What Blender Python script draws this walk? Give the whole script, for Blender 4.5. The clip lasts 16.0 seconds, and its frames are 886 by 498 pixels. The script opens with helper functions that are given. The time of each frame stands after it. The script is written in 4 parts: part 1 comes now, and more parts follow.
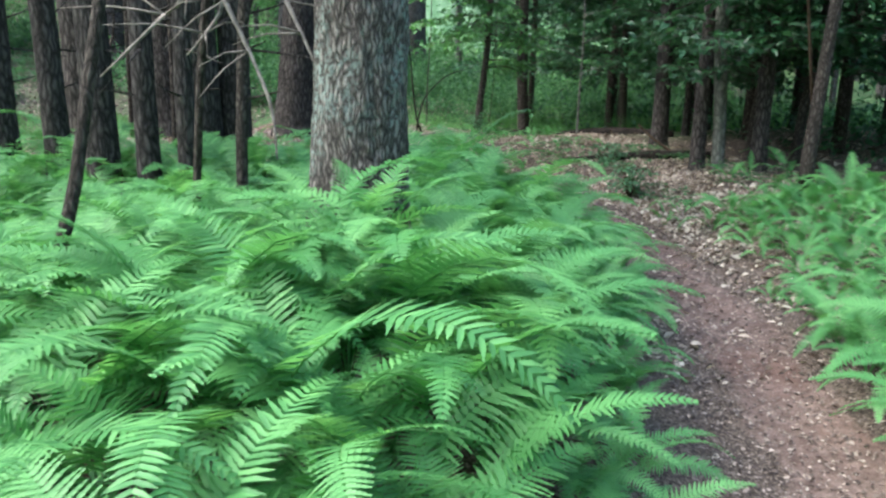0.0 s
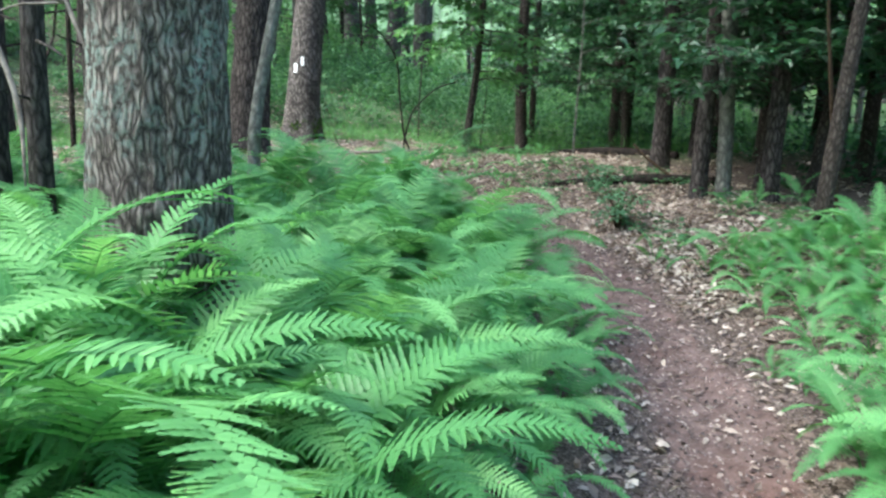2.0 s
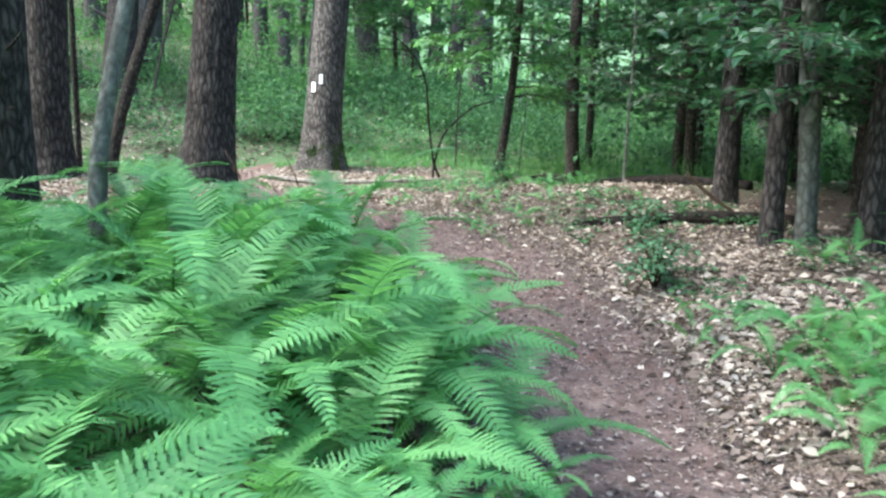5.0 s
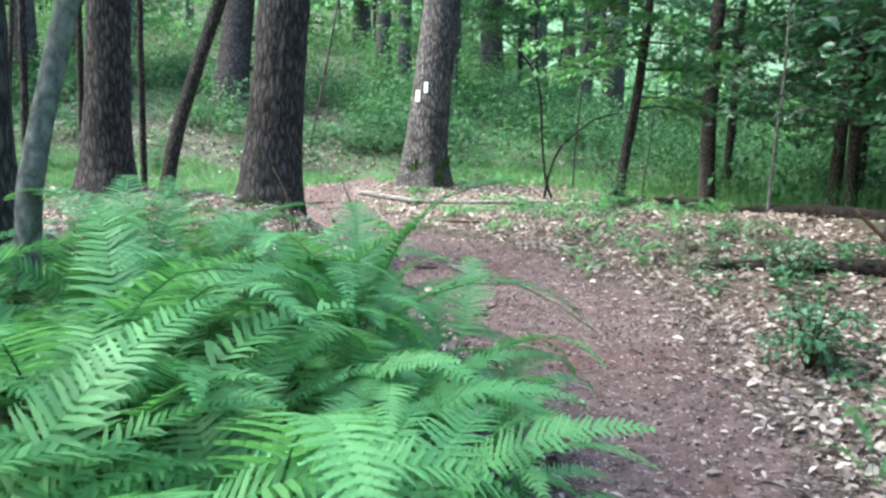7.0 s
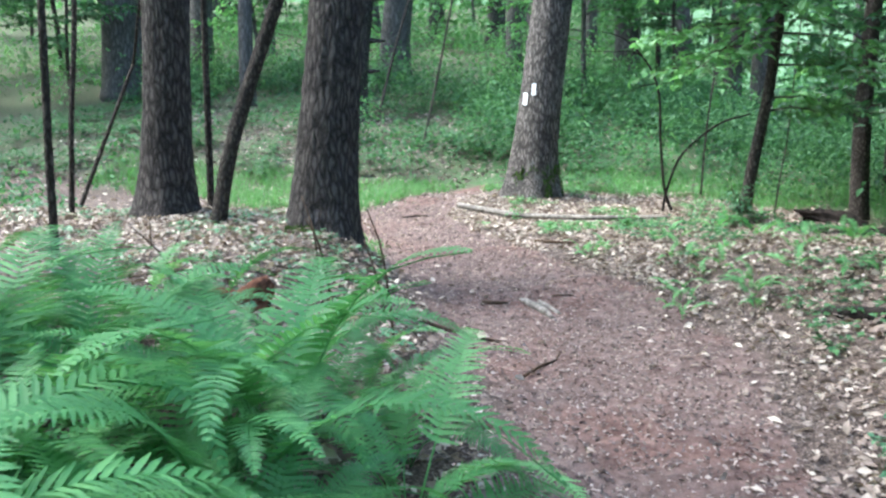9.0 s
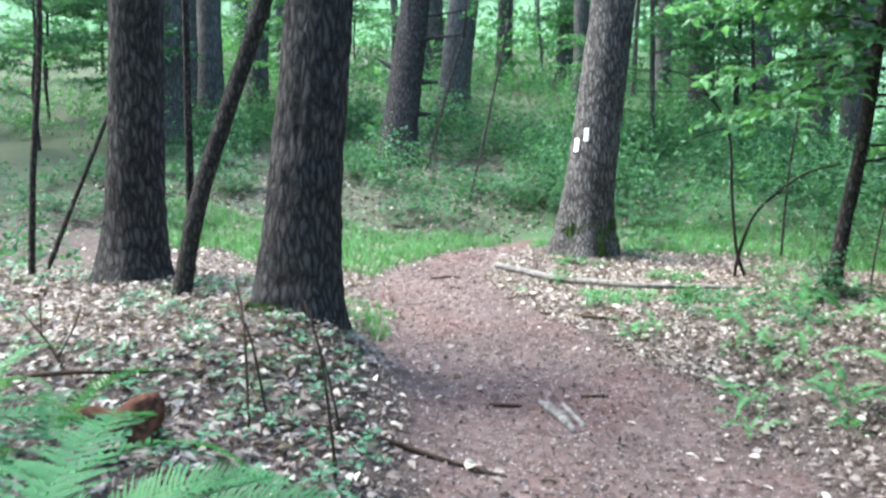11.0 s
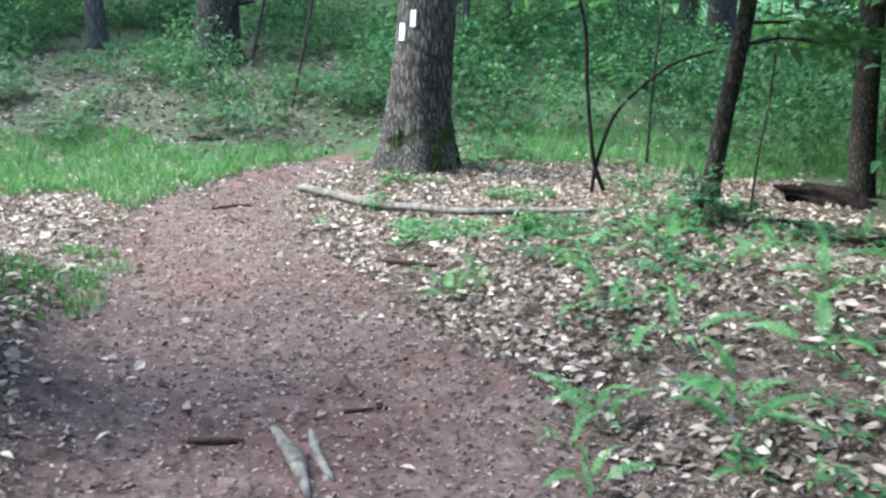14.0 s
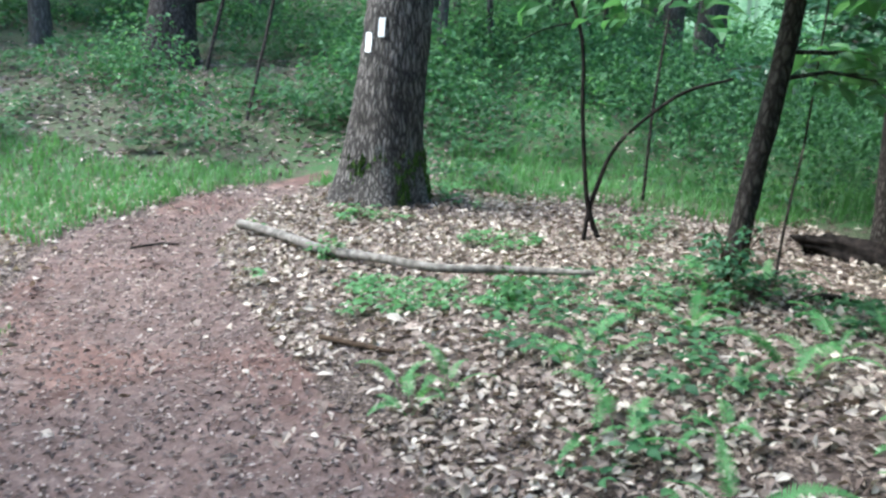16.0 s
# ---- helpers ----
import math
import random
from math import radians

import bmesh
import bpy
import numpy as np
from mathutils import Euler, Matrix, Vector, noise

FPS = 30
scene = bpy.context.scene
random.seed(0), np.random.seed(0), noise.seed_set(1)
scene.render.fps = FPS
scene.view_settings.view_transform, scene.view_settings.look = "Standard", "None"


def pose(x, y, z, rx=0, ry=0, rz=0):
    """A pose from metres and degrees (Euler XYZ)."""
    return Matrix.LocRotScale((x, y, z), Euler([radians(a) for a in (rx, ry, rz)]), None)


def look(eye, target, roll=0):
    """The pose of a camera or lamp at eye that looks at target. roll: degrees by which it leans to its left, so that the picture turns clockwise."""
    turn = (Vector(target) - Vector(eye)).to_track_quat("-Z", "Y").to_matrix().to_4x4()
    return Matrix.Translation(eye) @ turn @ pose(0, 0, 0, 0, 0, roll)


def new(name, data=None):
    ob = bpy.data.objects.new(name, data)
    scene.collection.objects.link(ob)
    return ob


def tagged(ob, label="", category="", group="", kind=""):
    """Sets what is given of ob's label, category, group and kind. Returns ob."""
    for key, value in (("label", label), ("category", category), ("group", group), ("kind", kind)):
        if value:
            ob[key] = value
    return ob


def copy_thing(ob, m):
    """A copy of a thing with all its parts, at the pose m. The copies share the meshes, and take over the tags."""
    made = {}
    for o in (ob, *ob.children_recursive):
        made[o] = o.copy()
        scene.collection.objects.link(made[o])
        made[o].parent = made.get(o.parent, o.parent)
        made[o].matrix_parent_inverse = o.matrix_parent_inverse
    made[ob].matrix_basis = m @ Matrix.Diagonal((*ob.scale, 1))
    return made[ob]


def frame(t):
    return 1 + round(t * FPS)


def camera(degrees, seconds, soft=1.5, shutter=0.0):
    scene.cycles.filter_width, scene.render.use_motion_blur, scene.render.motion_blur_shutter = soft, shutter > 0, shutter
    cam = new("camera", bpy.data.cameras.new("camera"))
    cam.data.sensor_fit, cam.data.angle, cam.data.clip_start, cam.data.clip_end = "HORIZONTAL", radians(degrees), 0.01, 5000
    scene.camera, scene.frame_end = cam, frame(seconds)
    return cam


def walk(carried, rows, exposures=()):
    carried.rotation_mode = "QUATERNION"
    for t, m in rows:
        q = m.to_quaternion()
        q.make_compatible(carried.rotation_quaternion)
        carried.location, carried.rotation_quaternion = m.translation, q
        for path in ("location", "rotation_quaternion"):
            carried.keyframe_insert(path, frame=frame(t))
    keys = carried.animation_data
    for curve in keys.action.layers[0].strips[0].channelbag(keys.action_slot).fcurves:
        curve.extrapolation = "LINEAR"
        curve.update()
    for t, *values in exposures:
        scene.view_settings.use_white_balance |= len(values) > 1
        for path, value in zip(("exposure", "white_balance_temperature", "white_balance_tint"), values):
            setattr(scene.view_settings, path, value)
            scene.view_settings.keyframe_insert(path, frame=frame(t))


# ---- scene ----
cam = camera(54.75, 16.0, soft=2.5, shutter=0.25)
PATH = [
    (0, (-2.546, -1.657, 1.599), (-1.674, 1.125, 0.890), 0.04),
    (0.5, (-2.339, -1.430, 1.594), (-1.435, 1.340, 0.882), -0.75),
    (1, (-2.078, -1.180, 1.608), (-1.009, 1.536, 0.916), -0.20),
    (1.5, (-1.895, -0.977, 1.559), (-0.993, 1.794, 0.848), 1.94),
    (2, (-1.684, -0.708, 1.500), (-0.875, 2.105, 0.843), 0.99),
    (2.5, (-1.441, -0.496, 1.475), (-0.912, 2.393, 0.862), 3.08),
    (3, (-1.3, -0.27, 1.408), (-0.626, 2.603, 0.866), 1.73),
    (3.5, (-1.076, 0.070, 1.398), (-0.596, 2.977, 0.834), -0.14),
    (4, (-0.897, 0.356, 1.350), (-0.393, 3.256, 0.767), 1.58),
    (4.2, (-0.806, 0.456, 1.353), (-0.239, 3.349, 0.794), 0.62),
    (6.3, (-0.176, 1.690, 1.318), (0.064, 4.620, 0.724), 1.45),
    (6.5, (-0.141, 1.804, 1.312), (0.036, 4.753, 0.785), 1.93),
    (7, (-0.023, 2.101, 1.319), (0.051, 5.052, 0.782), 0.70),
    (7.5, (0.129, 2.364, 1.342), (0.014, 5.311, 0.793), -1.25),
    (8, (0.276, 2.549, 1.353), (-0.080, 5.471, 0.773), -0.74),
    (8.2, (0.323, 2.617, 1.366), (-0.039, 5.542, 0.804), -0.61),
    (10.3, (0.714, 3.772, 1.450), (0.098, 6.655, 0.900), -0.84),
    (10.5, (0.716, 3.908, 1.429), (0.140, 6.802, 0.885), -0.90),
    (11, (0.744, 4.228, 1.433), (0.031, 7.114, 1.027), -0.48),
    (11.5, (0.763, 4.484, 1.403), (0.157, 7.416, 1.226), -1.07),
    (12, (0.830, 4.793, 1.402), (0.318, 7.742, 1.198), -1.03),
    (12.5, (0.827, 5.078, 1.352), (0.282, 8.016, 1.076), -0.68),
    (13, (0.851, 5.399, 1.349), (0.260, 8.327, 1.074), -0.78),
    (13.5, (0.985, 5.834, 1.339), (0.670, 8.776, 0.840), -0.70),
    (14, (1.026, 6.073, 1.291), (0.729, 8.965, 0.547), -1.05),
    (14.5, (1.017, 6.345, 1.325), (0.840, 9.245, 0.579), 1.68),
    (15, (1.075, 6.643, 1.305), (0.961, 9.533, 0.510), -1.10),
    (15.5, (1.000, 6.890, 1.319), (0.690, 9.770, 0.538), -0.05),
    (16, (0.955, 7.150, 1.348), (0.759, 10.054, 0.620), 1.22),
]
walk(cam, [(t, look(eye, target, roll)) for t, eye, target, roll in PATH],
     [(0, 2.27, 6060, 4), (2, 2.52, 6060, 4), (4, 2.74, 6050, 4), (8, 2.87, 5800, 5), (10.5, 2.77, 5690, 3), (11.5, 3.0, 5590, 4), (13, 3.0, 5590, 4), (14, 2.53, 5610, 3), (16, 2.36, 5620, 3)])

# ---- light ----
world = bpy.data.worlds.new("sky")
scene.world = world
world.use_nodes = True
sky_nodes = world.node_tree.nodes
sky_tex = sky_nodes.new("ShaderNodeTexSky")
sky_tex.sky_type = "NISHITA"
sky_tex.sun_disc = False
sky_tex.sun_elevation = radians(55)
sky_tex.sun_rotation = radians(275)
sky_tex.air_density, sky_tex.dust_density = 1.0, 3.0
world.node_tree.links.new(sky_tex.outputs[0], sky_nodes["Background"].inputs[0])
sky_nodes["Background"].inputs[1].default_value = 0.15
sun_data = bpy.data.lights.new("sun", "SUN")
sun_data.energy, sun_data.angle, sun_data.color = 1.5, radians(30), (1.0, 0.96, 0.88)
sun_lamp = new("sun", sun_data)
sun_lamp.matrix_world = look((0, 0, 20), (-12 * math.sin(radians(275)), -12 * math.cos(radians(275)), 20 - 17))

# ---- terrain ----
TRAIL = [(-1.5, -3.6, 0.3), (-0.85, -0.7, 0.28), (-0.28, 0.6, 0.26), (0.04, 1.4, 0.23), (0.5, 2.6, 0.25), (0.72, 3.55, 0.3),
         (0.92, 4.9, 0.4), (0.9, 5.75, 0.52), (0.77, 7.1, 0.72), (0.37, 8.5, 0.88), (-0.43, 9.8, 0.8), (-0.95, 11.1, 0.6),
         (-1.38, 12.3, 0.5), (-1.22, 13.7, 0.34), (-0.95, 14.6, 0.2), (-0.7, 15.3, 0.03)]


def ramp(a, b, v):
    u = min(1.0, max(0.0, (v - a) / (b - a)))
    return u * u * (3 - 2 * u)


def trail_gap(x, y):
    """Metres from the trail's edge, negative on the trail."""
    best = 99.0
    for (ax, ay, aw), (bx, by, bw) in zip(TRAIL, TRAIL[1:]):
        dx, dy = bx - ax, by - ay
        u = min(1.0, max(0.0, ((x - ax) * dx + (y - ay) * dy) / (dx * dx + dy * dy)))
        best = min(best, math.hypot(x - ax - u * dx, y - ay - u * dy) - (aw + u * (bw - aw)))
    return best


def land(x, y):
    """Height of the ground."""
    gap = trail_gap(x, y)
    left = x < 0.9 - 0.33 * max(0.0, y - 7.0)
    side = (0.46 - 0.2 * (1 - ramp(3.5, 6.5, y))) * ramp(-0.35, 1.4 - 0.65 * ramp(6.9, 8.3, y), gap) * (1 - ramp(9.3, 11.4, y)) if left else 0.28 * ramp(-0.1, 1.4, gap) * (1 - ramp(9.0, 12.2, y))
    side -= 0.16 * ramp(2.0, 3.2, x) * ramp(10.5, 12.5, y)
    side += 0.09 * math.exp(-((x + 0.04) ** 2 + (y - 13.8) ** 2) / 0.6) + 0.15 * math.exp(-((x - 2.13) ** 2 + (y - 11.4) ** 2) / 0.3)
    side += 0.09 * math.exp(-((x + 1.0) ** 2 + (y - 8.6) ** 2) / 0.16)
    side += 0.27 * math.exp(-((x + 2.3) ** 2 / 1.3 + (y - 1.3) ** 2 / 1.1))
    up = max(0.0, y - 14.2 + 0.25 * max(0, -x - 1.0))
    hill = 0.15 * up * ramp(0, 3, up) * (1 - 0.85 * ramp(1.5, 6.0, x))
    return side + hill + 0.02 * math.sin(1.7 * x + 0.6) * math.sin(1.3 * y)


# ---- materials ----
def nodes_of(name):
    m = bpy.data.materials.new(name)
    m.use_nodes = True
    t = m.node_tree
    return m, t, t.nodes["Principled BSDF"]


def add(t, kind, **inputs):
    n = t.nodes.new(kind)
    for key, v in inputs.items():
        n.inputs[key.replace("_", " ")].default_value = v
    return n


def stops(t, fac, *points):
    r = t.nodes.new("ShaderNodeValToRGB")
    while len(r.color_ramp.elements) < len(points):
        r.color_ramp.elements.new(0.5)
    for e, (p, c) in zip(r.color_ramp.elements, points):
        e.position, e.color = p, (*c, 1)
    t.links.new(fac, r.inputs[0])
    return r.outputs[0]


def blend(t, fac, a, b, mode="MIX"):
    n = t.nodes.new("ShaderNodeMix")
    n.data_type, n.blend_type = "RGBA", mode
    for slot, v in ((0, fac), (6, a), (7, b)):
        if isinstance(v, (int, float)):
            n.inputs[slot].default_value = v
        elif isinstance(v, tuple):
            n.inputs[slot].default_value = (*v, 1)
        else:
            t.links.new(v, n.inputs[slot])
    return n.outputs[2]


def noise_out(t, scale, detail=6, stretch=(1, 1, 1), rough=0.6):
    co = t.nodes.new("ShaderNodeTexCoord")
    mp = t.nodes.new("ShaderNodeMapping")
    mp.inputs["Scale"].default_value = stretch
    n = add(t, "ShaderNodeTexNoise", Scale=scale, Detail=detail, Roughness=rough)
    t.links.new(co.outputs["Object"], mp.inputs[0])
    t.links.new(mp.outputs[0], n.inputs[0])
    return n.outputs[0]


def bump(t, bsdf, height, strength, distance):
    b = add(t, "ShaderNodeBump", Strength=strength, Distance=distance)
    t.links.new(height, b.inputs["Height"])
    t.links.new(b.outputs[0], bsdf.inputs["Normal"])


def leaf_material(name, c1, c2, c3, glow=0.35, gloss=0.5, per="island"):
    """A thin leaf that lets part of the light through."""
    m, t, b = nodes_of(name)
    if per == "island":
        rnd = t.nodes.new("ShaderNodeNewGeometry").outputs["Random Per Island"]
    else:
        rnd = t.nodes.new("ShaderNodeObjectInfo").outputs["Random"]
    col = stops(t, rnd, (0.0, c1), (0.55, c2), (1.0, c3))
    col = blend(t, 0.35, col, stops(t, noise_out(t, 9), (0.3, (0.45, 0.45, 0.45)), (0.7, (1, 1, 1))), "MULTIPLY")
    t.links.new(col, b.inputs["Base Color"])
    b.inputs["Roughness"].default_value = gloss
    tr = t.nodes.new("ShaderNodeBsdfTranslucent")
    t.links.new(blend(t, 1.0, col, (1.0, 1.0, 0.7), "MULTIPLY"), tr.inputs[0])
    mix = t.nodes.new("ShaderNodeMixShader")
    mix.inputs[0].default_value = glow
    t.links.new(b.outputs[0], mix.inputs[1])
    t.links.new(tr.outputs[0], mix.inputs[2])
    t.links.new(mix.outputs[0], t.nodes["Material Output"].inputs[0])
    return m


def bark_material(name, dark, mid, light, lichen=None, scale=14, lichen_from=0.55, length=0.25):
    """Furrowed bark: plates split by dark cracks that run up the trunk; length: how short a plate is against its width."""
    m, t, b = nodes_of(name)
    co = t.nodes.new("ShaderNodeTexCoord")
    warp = add(t, "ShaderNodeTexNoise", Scale=7.0, Detail=3.0)
    t.links.new(co.outputs["Object"], warp.inputs[0])
    bent = blend(t, 0.07, co.outputs["Object"], warp.outputs[1], "ADD")
    mp = t.nodes.new("ShaderNodeMapping")
    mp.inputs["Scale"].default_value = (1, 1, length)
    t.links.new(bent, mp.inputs[0])
    crack = add(t, "ShaderNodeTexVoronoi", Scale=scale)
    crack.feature = "DISTANCE_TO_EDGE"
    t.links.new(mp.outputs[0], crack.inputs[0])
    furrow = stops(t, crack.outputs["Distance"], (0.0, (0.0, 0.0, 0.0)), (0.3, (1, 1, 1)))
    rough = noise_out(t, scale * 2.2, 8, (1, 1, length * 1.3), 0.72)
    fine = noise_out(t, scale * 6, 5, (1, 1, 0.5))
    height = blend(t, 0.62, furrow, rough)
    col = stops(t, height, (0.26, dark), (0.53, mid), (0.76, light))
    col = blend(t, 0.6, col, stops(t, fine, (0.3, (0.4, 0.4, 0.4)), (0.7, (1, 1, 1))), "MULTIPLY")
    col = blend(t, 0.5, col, stops(t, noise_out(t, 2.1, 4), (0.3, (0.55, 0.52, 0.5)), (0.7, (1, 1, 1))), "MULTIPLY")
    if lichen:
        patch = stops(t, noise_out(t, 3.2, 7, (1, 1, 0.6), 0.7), (lichen_from, (0, 0, 0)), (lichen_from + 0.12, (1, 1, 1)))
        speck = stops(t, noise_out(t, 45, 4), (0.45, (0, 0, 0)), (0.58, (1, 1, 1)))
        col = blend(t, blend(t, 1.0, patch, speck, "MULTIPLY"), col, lichen)
    t.links.new(col, b.inputs["Base Color"])
    b.inputs["Roughness"].default_value = 0.9
    b.inputs["Specular IOR Level"].default_value = 0.2
    bump(t, b, blend(t, 0.25, height, fine), 1.0, 0.025)
    return m


def plain_material(name, c1, c2, scale=20, rough=0.85, depth=0.004, stretch=(1, 1, 1)):
    m, t, b = nodes_of(name)
    n = noise_out(t, scale, 6, stretch)
    t.links.new(stops(t, n, (0.35, c1), (0.65, c2)), b.inputs["Base Color"])
    b.inputs["Roughness"].default_value = rough
    b.inputs["Specular IOR Level"].default_value = 0.12
    bump(t, b, n, 0.7, depth)
    return m


FERN = leaf_material("fern_frond", (0.075, 0.24, 0.072), (0.118, 0.335, 0.104), (0.195, 0.45, 0.155), 0.45, 0.55, "object")
FERN_FAR = leaf_material("fern_frond_massed", (0.075, 0.24, 0.072), (0.118, 0.335, 0.104), (0.195, 0.45, 0.155), 0.45, 0.55)
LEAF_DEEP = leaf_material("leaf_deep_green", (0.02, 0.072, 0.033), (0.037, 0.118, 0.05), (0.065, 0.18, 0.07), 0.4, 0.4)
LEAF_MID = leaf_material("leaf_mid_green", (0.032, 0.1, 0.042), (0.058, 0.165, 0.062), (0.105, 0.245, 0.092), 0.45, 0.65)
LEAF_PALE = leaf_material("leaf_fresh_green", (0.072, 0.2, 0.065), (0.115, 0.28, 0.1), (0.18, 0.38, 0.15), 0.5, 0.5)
HERB = leaf_material("herb_leaf", (0.05, 0.15, 0.07), (0.085, 0.22, 0.1), (0.14, 0.31, 0.15), 0.3, 0.5)
GRASS = leaf_material("grass_blade", (0.07, 0.2, 0.05), (0.11, 0.28, 0.08), (0.17, 0.38, 0.12), 0.4, 0.5)
LITTER = leaf_material("dead_leaf", (0.13, 0.088, 0.07), (0.29, 0.225, 0.185), (0.62, 0.54, 0.455), 0.15, 0.75)
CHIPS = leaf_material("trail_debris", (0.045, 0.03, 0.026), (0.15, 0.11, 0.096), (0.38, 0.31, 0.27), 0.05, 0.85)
OAK = bark_material("oak_bark", (0.025, 0.021, 0.019), (0.17, 0.15, 0.138), (0.42, 0.385, 0.355), (0.27, 0.34, 0.31), 50, 0.47, 0.24)
PINE = bark_material("pine_bark", (0.016, 0.013, 0.012), (0.074, 0.063, 0.059), (0.145, 0.124, 0.117), None, 28, 0.5, 0.24)
BLAZED = bark_material("blazed_oak_bark", (0.022, 0.019, 0.017), (0.112, 0.099, 0.09), (0.3, 0.272, 0.248), (0.3, 0.31, 0.29), 36, 0.56, 0.17)
YOUNG = bark_material("young_bark", (0.024, 0.019, 0.016), (0.07, 0.057, 0.049), (0.14, 0.118, 0.103), (0.17, 0.19, 0.17), 34, 0.64, 0.4)
SILVER = bark_material("grey_smooth_bark", (0.11, 0.112, 0.1), (0.2, 0.2, 0.18), (0.3, 0.3, 0.27), (0.26, 0.3, 0.27), 16, 0.56, 0.6)
# Bark for far trees, lightened in colour in place of haze.
FARBARK = bark_material("haze_paled_bark", (0.06, 0.056, 0.054), (0.12, 0.112, 0.106), (0.2, 0.19, 0.18), None, 18, 0.5, 0.2)
DEADWOOD = plain_material("dead_wood", (0.1, 0.085, 0.075), (0.27, 0.235, 0.21), 26, 0.9, 0.004, (1, 1, 1))
DRY = plain_material("weathered_branch", (0.075, 0.065, 0.056), (0.24, 0.215, 0.19), 22, 0.9, 0.005)
ROTTEN = plain_material("rotten_wood", (0.006, 0.005, 0.0045), (0.032, 0.025, 0.022), 18, 0.95, 0.01)
REDROT = plain_material("red_rotten_wood", (0.05, 0.022, 0.014), (0.19, 0.085, 0.05), 24, 0.95, 0.012)
STALK = plain_material("stalk", (0.035, 0.022, 0.015), (0.075, 0.05, 0.032), 30)
MOSS = plain_material("moss", (0.02, 0.045, 0.01), (0.07, 0.11, 0.025), 60, 0.95, 0.01)
PAINT = plain_material("white_paint", (0.66, 0.67, 0.66), (0.84, 0.84, 0.83), 30, 0.7, 0.003)


def soil_material():
    """Bare trail, leaf mould beside it, and a green film under the plants; the sheet carries where each lies."""
    m, t, b = nodes_of("forest_floor")
    trail = t.nodes.new("ShaderNodeAttribute")
    trail.attribute_name = "trail"
    green = t.nodes.new("ShaderNodeAttribute")
    green.attribute_name = "green"
    big, mid, fine = noise_out(t, 1.3, 5), noise_out(t, 11, 7, (1, 1, 1), 0.7), noise_out(t, 70, 5, (1, 1, 1), 0.7)
    dirt = stops(t, mid, (0.3, (0.1, 0.067, 0.058)), (0.5, (0.168, 0.12, 0.105)), (0.7, (0.27, 0.205, 0.18)))
    dirt = blend(t, 0.55, dirt, stops(t, big, (0.36, (0.5, 0.46, 0.48)), (0.62, (1, 0.94, 0.92))), "MULTIPLY")
    mould = stops(t, fine, (0.38, (0.03, 0.022, 0.018)), (0.52, (0.11, 0.083, 0.07)), (0.66, (0.3, 0.245, 0.21)))
    mould = blend(t, 0.6, mould, stops(t, mid, (0.3, (0.4, 0.36, 0.33)), (0.7, (1, 0.97, 0.93))), "MULTIPLY")
    weeds = stops(t, fine, (0.35, (0.02, 0.055, 0.018)), (0.65, (0.06, 0.14, 0.045)))
    col = blend(t, blend(t, 1.0, green.outputs["Color"], stops(t, mid, (0.38, (0, 0, 0)), (0.52, (1, 1, 1))), "MULTIPLY"), mould, weeds)
    edge = stops(t, blend(t, 0.35, trail.outputs["Color"], mid, "LINEAR_LIGHT"), (0.4, (0, 0, 0)), (0.6, (1, 1, 1)))
    needles = stops(t, noise_out(t, 0.9, 4), (0.5, (1, 1, 1)), (0.64, (0.98, 0.81, 0.76)))
    dirt = blend(t, 0.8, dirt, needles, "MULTIPLY")
    speck = stops(t, fine, (0.3, (0.5, 0.47, 0.45)), (0.6, (1, 1, 1)))
    col = blend(t, edge, col, blend(t, 0.8, dirt, speck, "MULTIPLY"))
    t.links.new(col, b.inputs["Base Color"])
    b.inputs["Roughness"].default_value = 0.95
    b.inputs["Specular IOR Level"].default_value = 0.15
    bump(t, b, blend(t, 0.5, fine, mid), 0.8, 0.015)
    return m


SOIL = soil_material()


def backdrop_material():
    m, t, b = nodes_of("glowing_far_woods")
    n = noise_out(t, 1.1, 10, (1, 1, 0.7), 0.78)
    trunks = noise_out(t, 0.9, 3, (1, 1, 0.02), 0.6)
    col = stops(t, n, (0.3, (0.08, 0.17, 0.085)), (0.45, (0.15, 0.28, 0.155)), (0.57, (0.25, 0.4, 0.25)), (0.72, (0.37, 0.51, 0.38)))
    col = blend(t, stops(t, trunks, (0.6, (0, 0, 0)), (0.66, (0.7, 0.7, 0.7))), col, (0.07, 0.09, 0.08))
    # Emission and pale greens stand in for light and haze in the distance.
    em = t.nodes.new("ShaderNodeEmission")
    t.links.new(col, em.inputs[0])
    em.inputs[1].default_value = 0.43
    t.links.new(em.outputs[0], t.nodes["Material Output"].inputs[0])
    return m


# ---- mesh helpers ----
def mesh_of(name, verts, faces, material, smooth=False):
    me = bpy.data.meshes.new(name)
    me.from_pydata([tuple(v) for v in verts], [], [tuple(f) for f in faces])
    me.materials.append(material)
    if smooth:
        me.shade_smooth()
    return me


def part(name, me, parent=None, label="", m=None):
    """One mesh object, under its thing if a parent is given."""
    ob = new(name, me)
    if parent is not None:
        ob.parent = parent
    if m is not None:
        ob.matrix_basis = m
    if label:
        ob["label"] = label
    return ob


def curve_through(points, step):
    """Points along a smooth curve through the given ones (with radius as the fourth value)."""
    p = [np.array(q, float) for q in points]
    p = [2 * p[0] - p[1], *p, 2 * p[-1] - p[-2]]
    out = []
    for a, b, c, d in zip(p, p[1:], p[2:], p[3:]):
        n = max(1, int(np.linalg.norm(c[:3] - b[:3]) / step))
        for u in np.arange(n) / n:
            out.append(0.5 * (2 * b + (c - a) * u + (2 * a - 5 * b + 4 * c - d) * u * u + (3 * b - a - 3 * c + d) * u**3))
    out.append(p[-2])
    return out


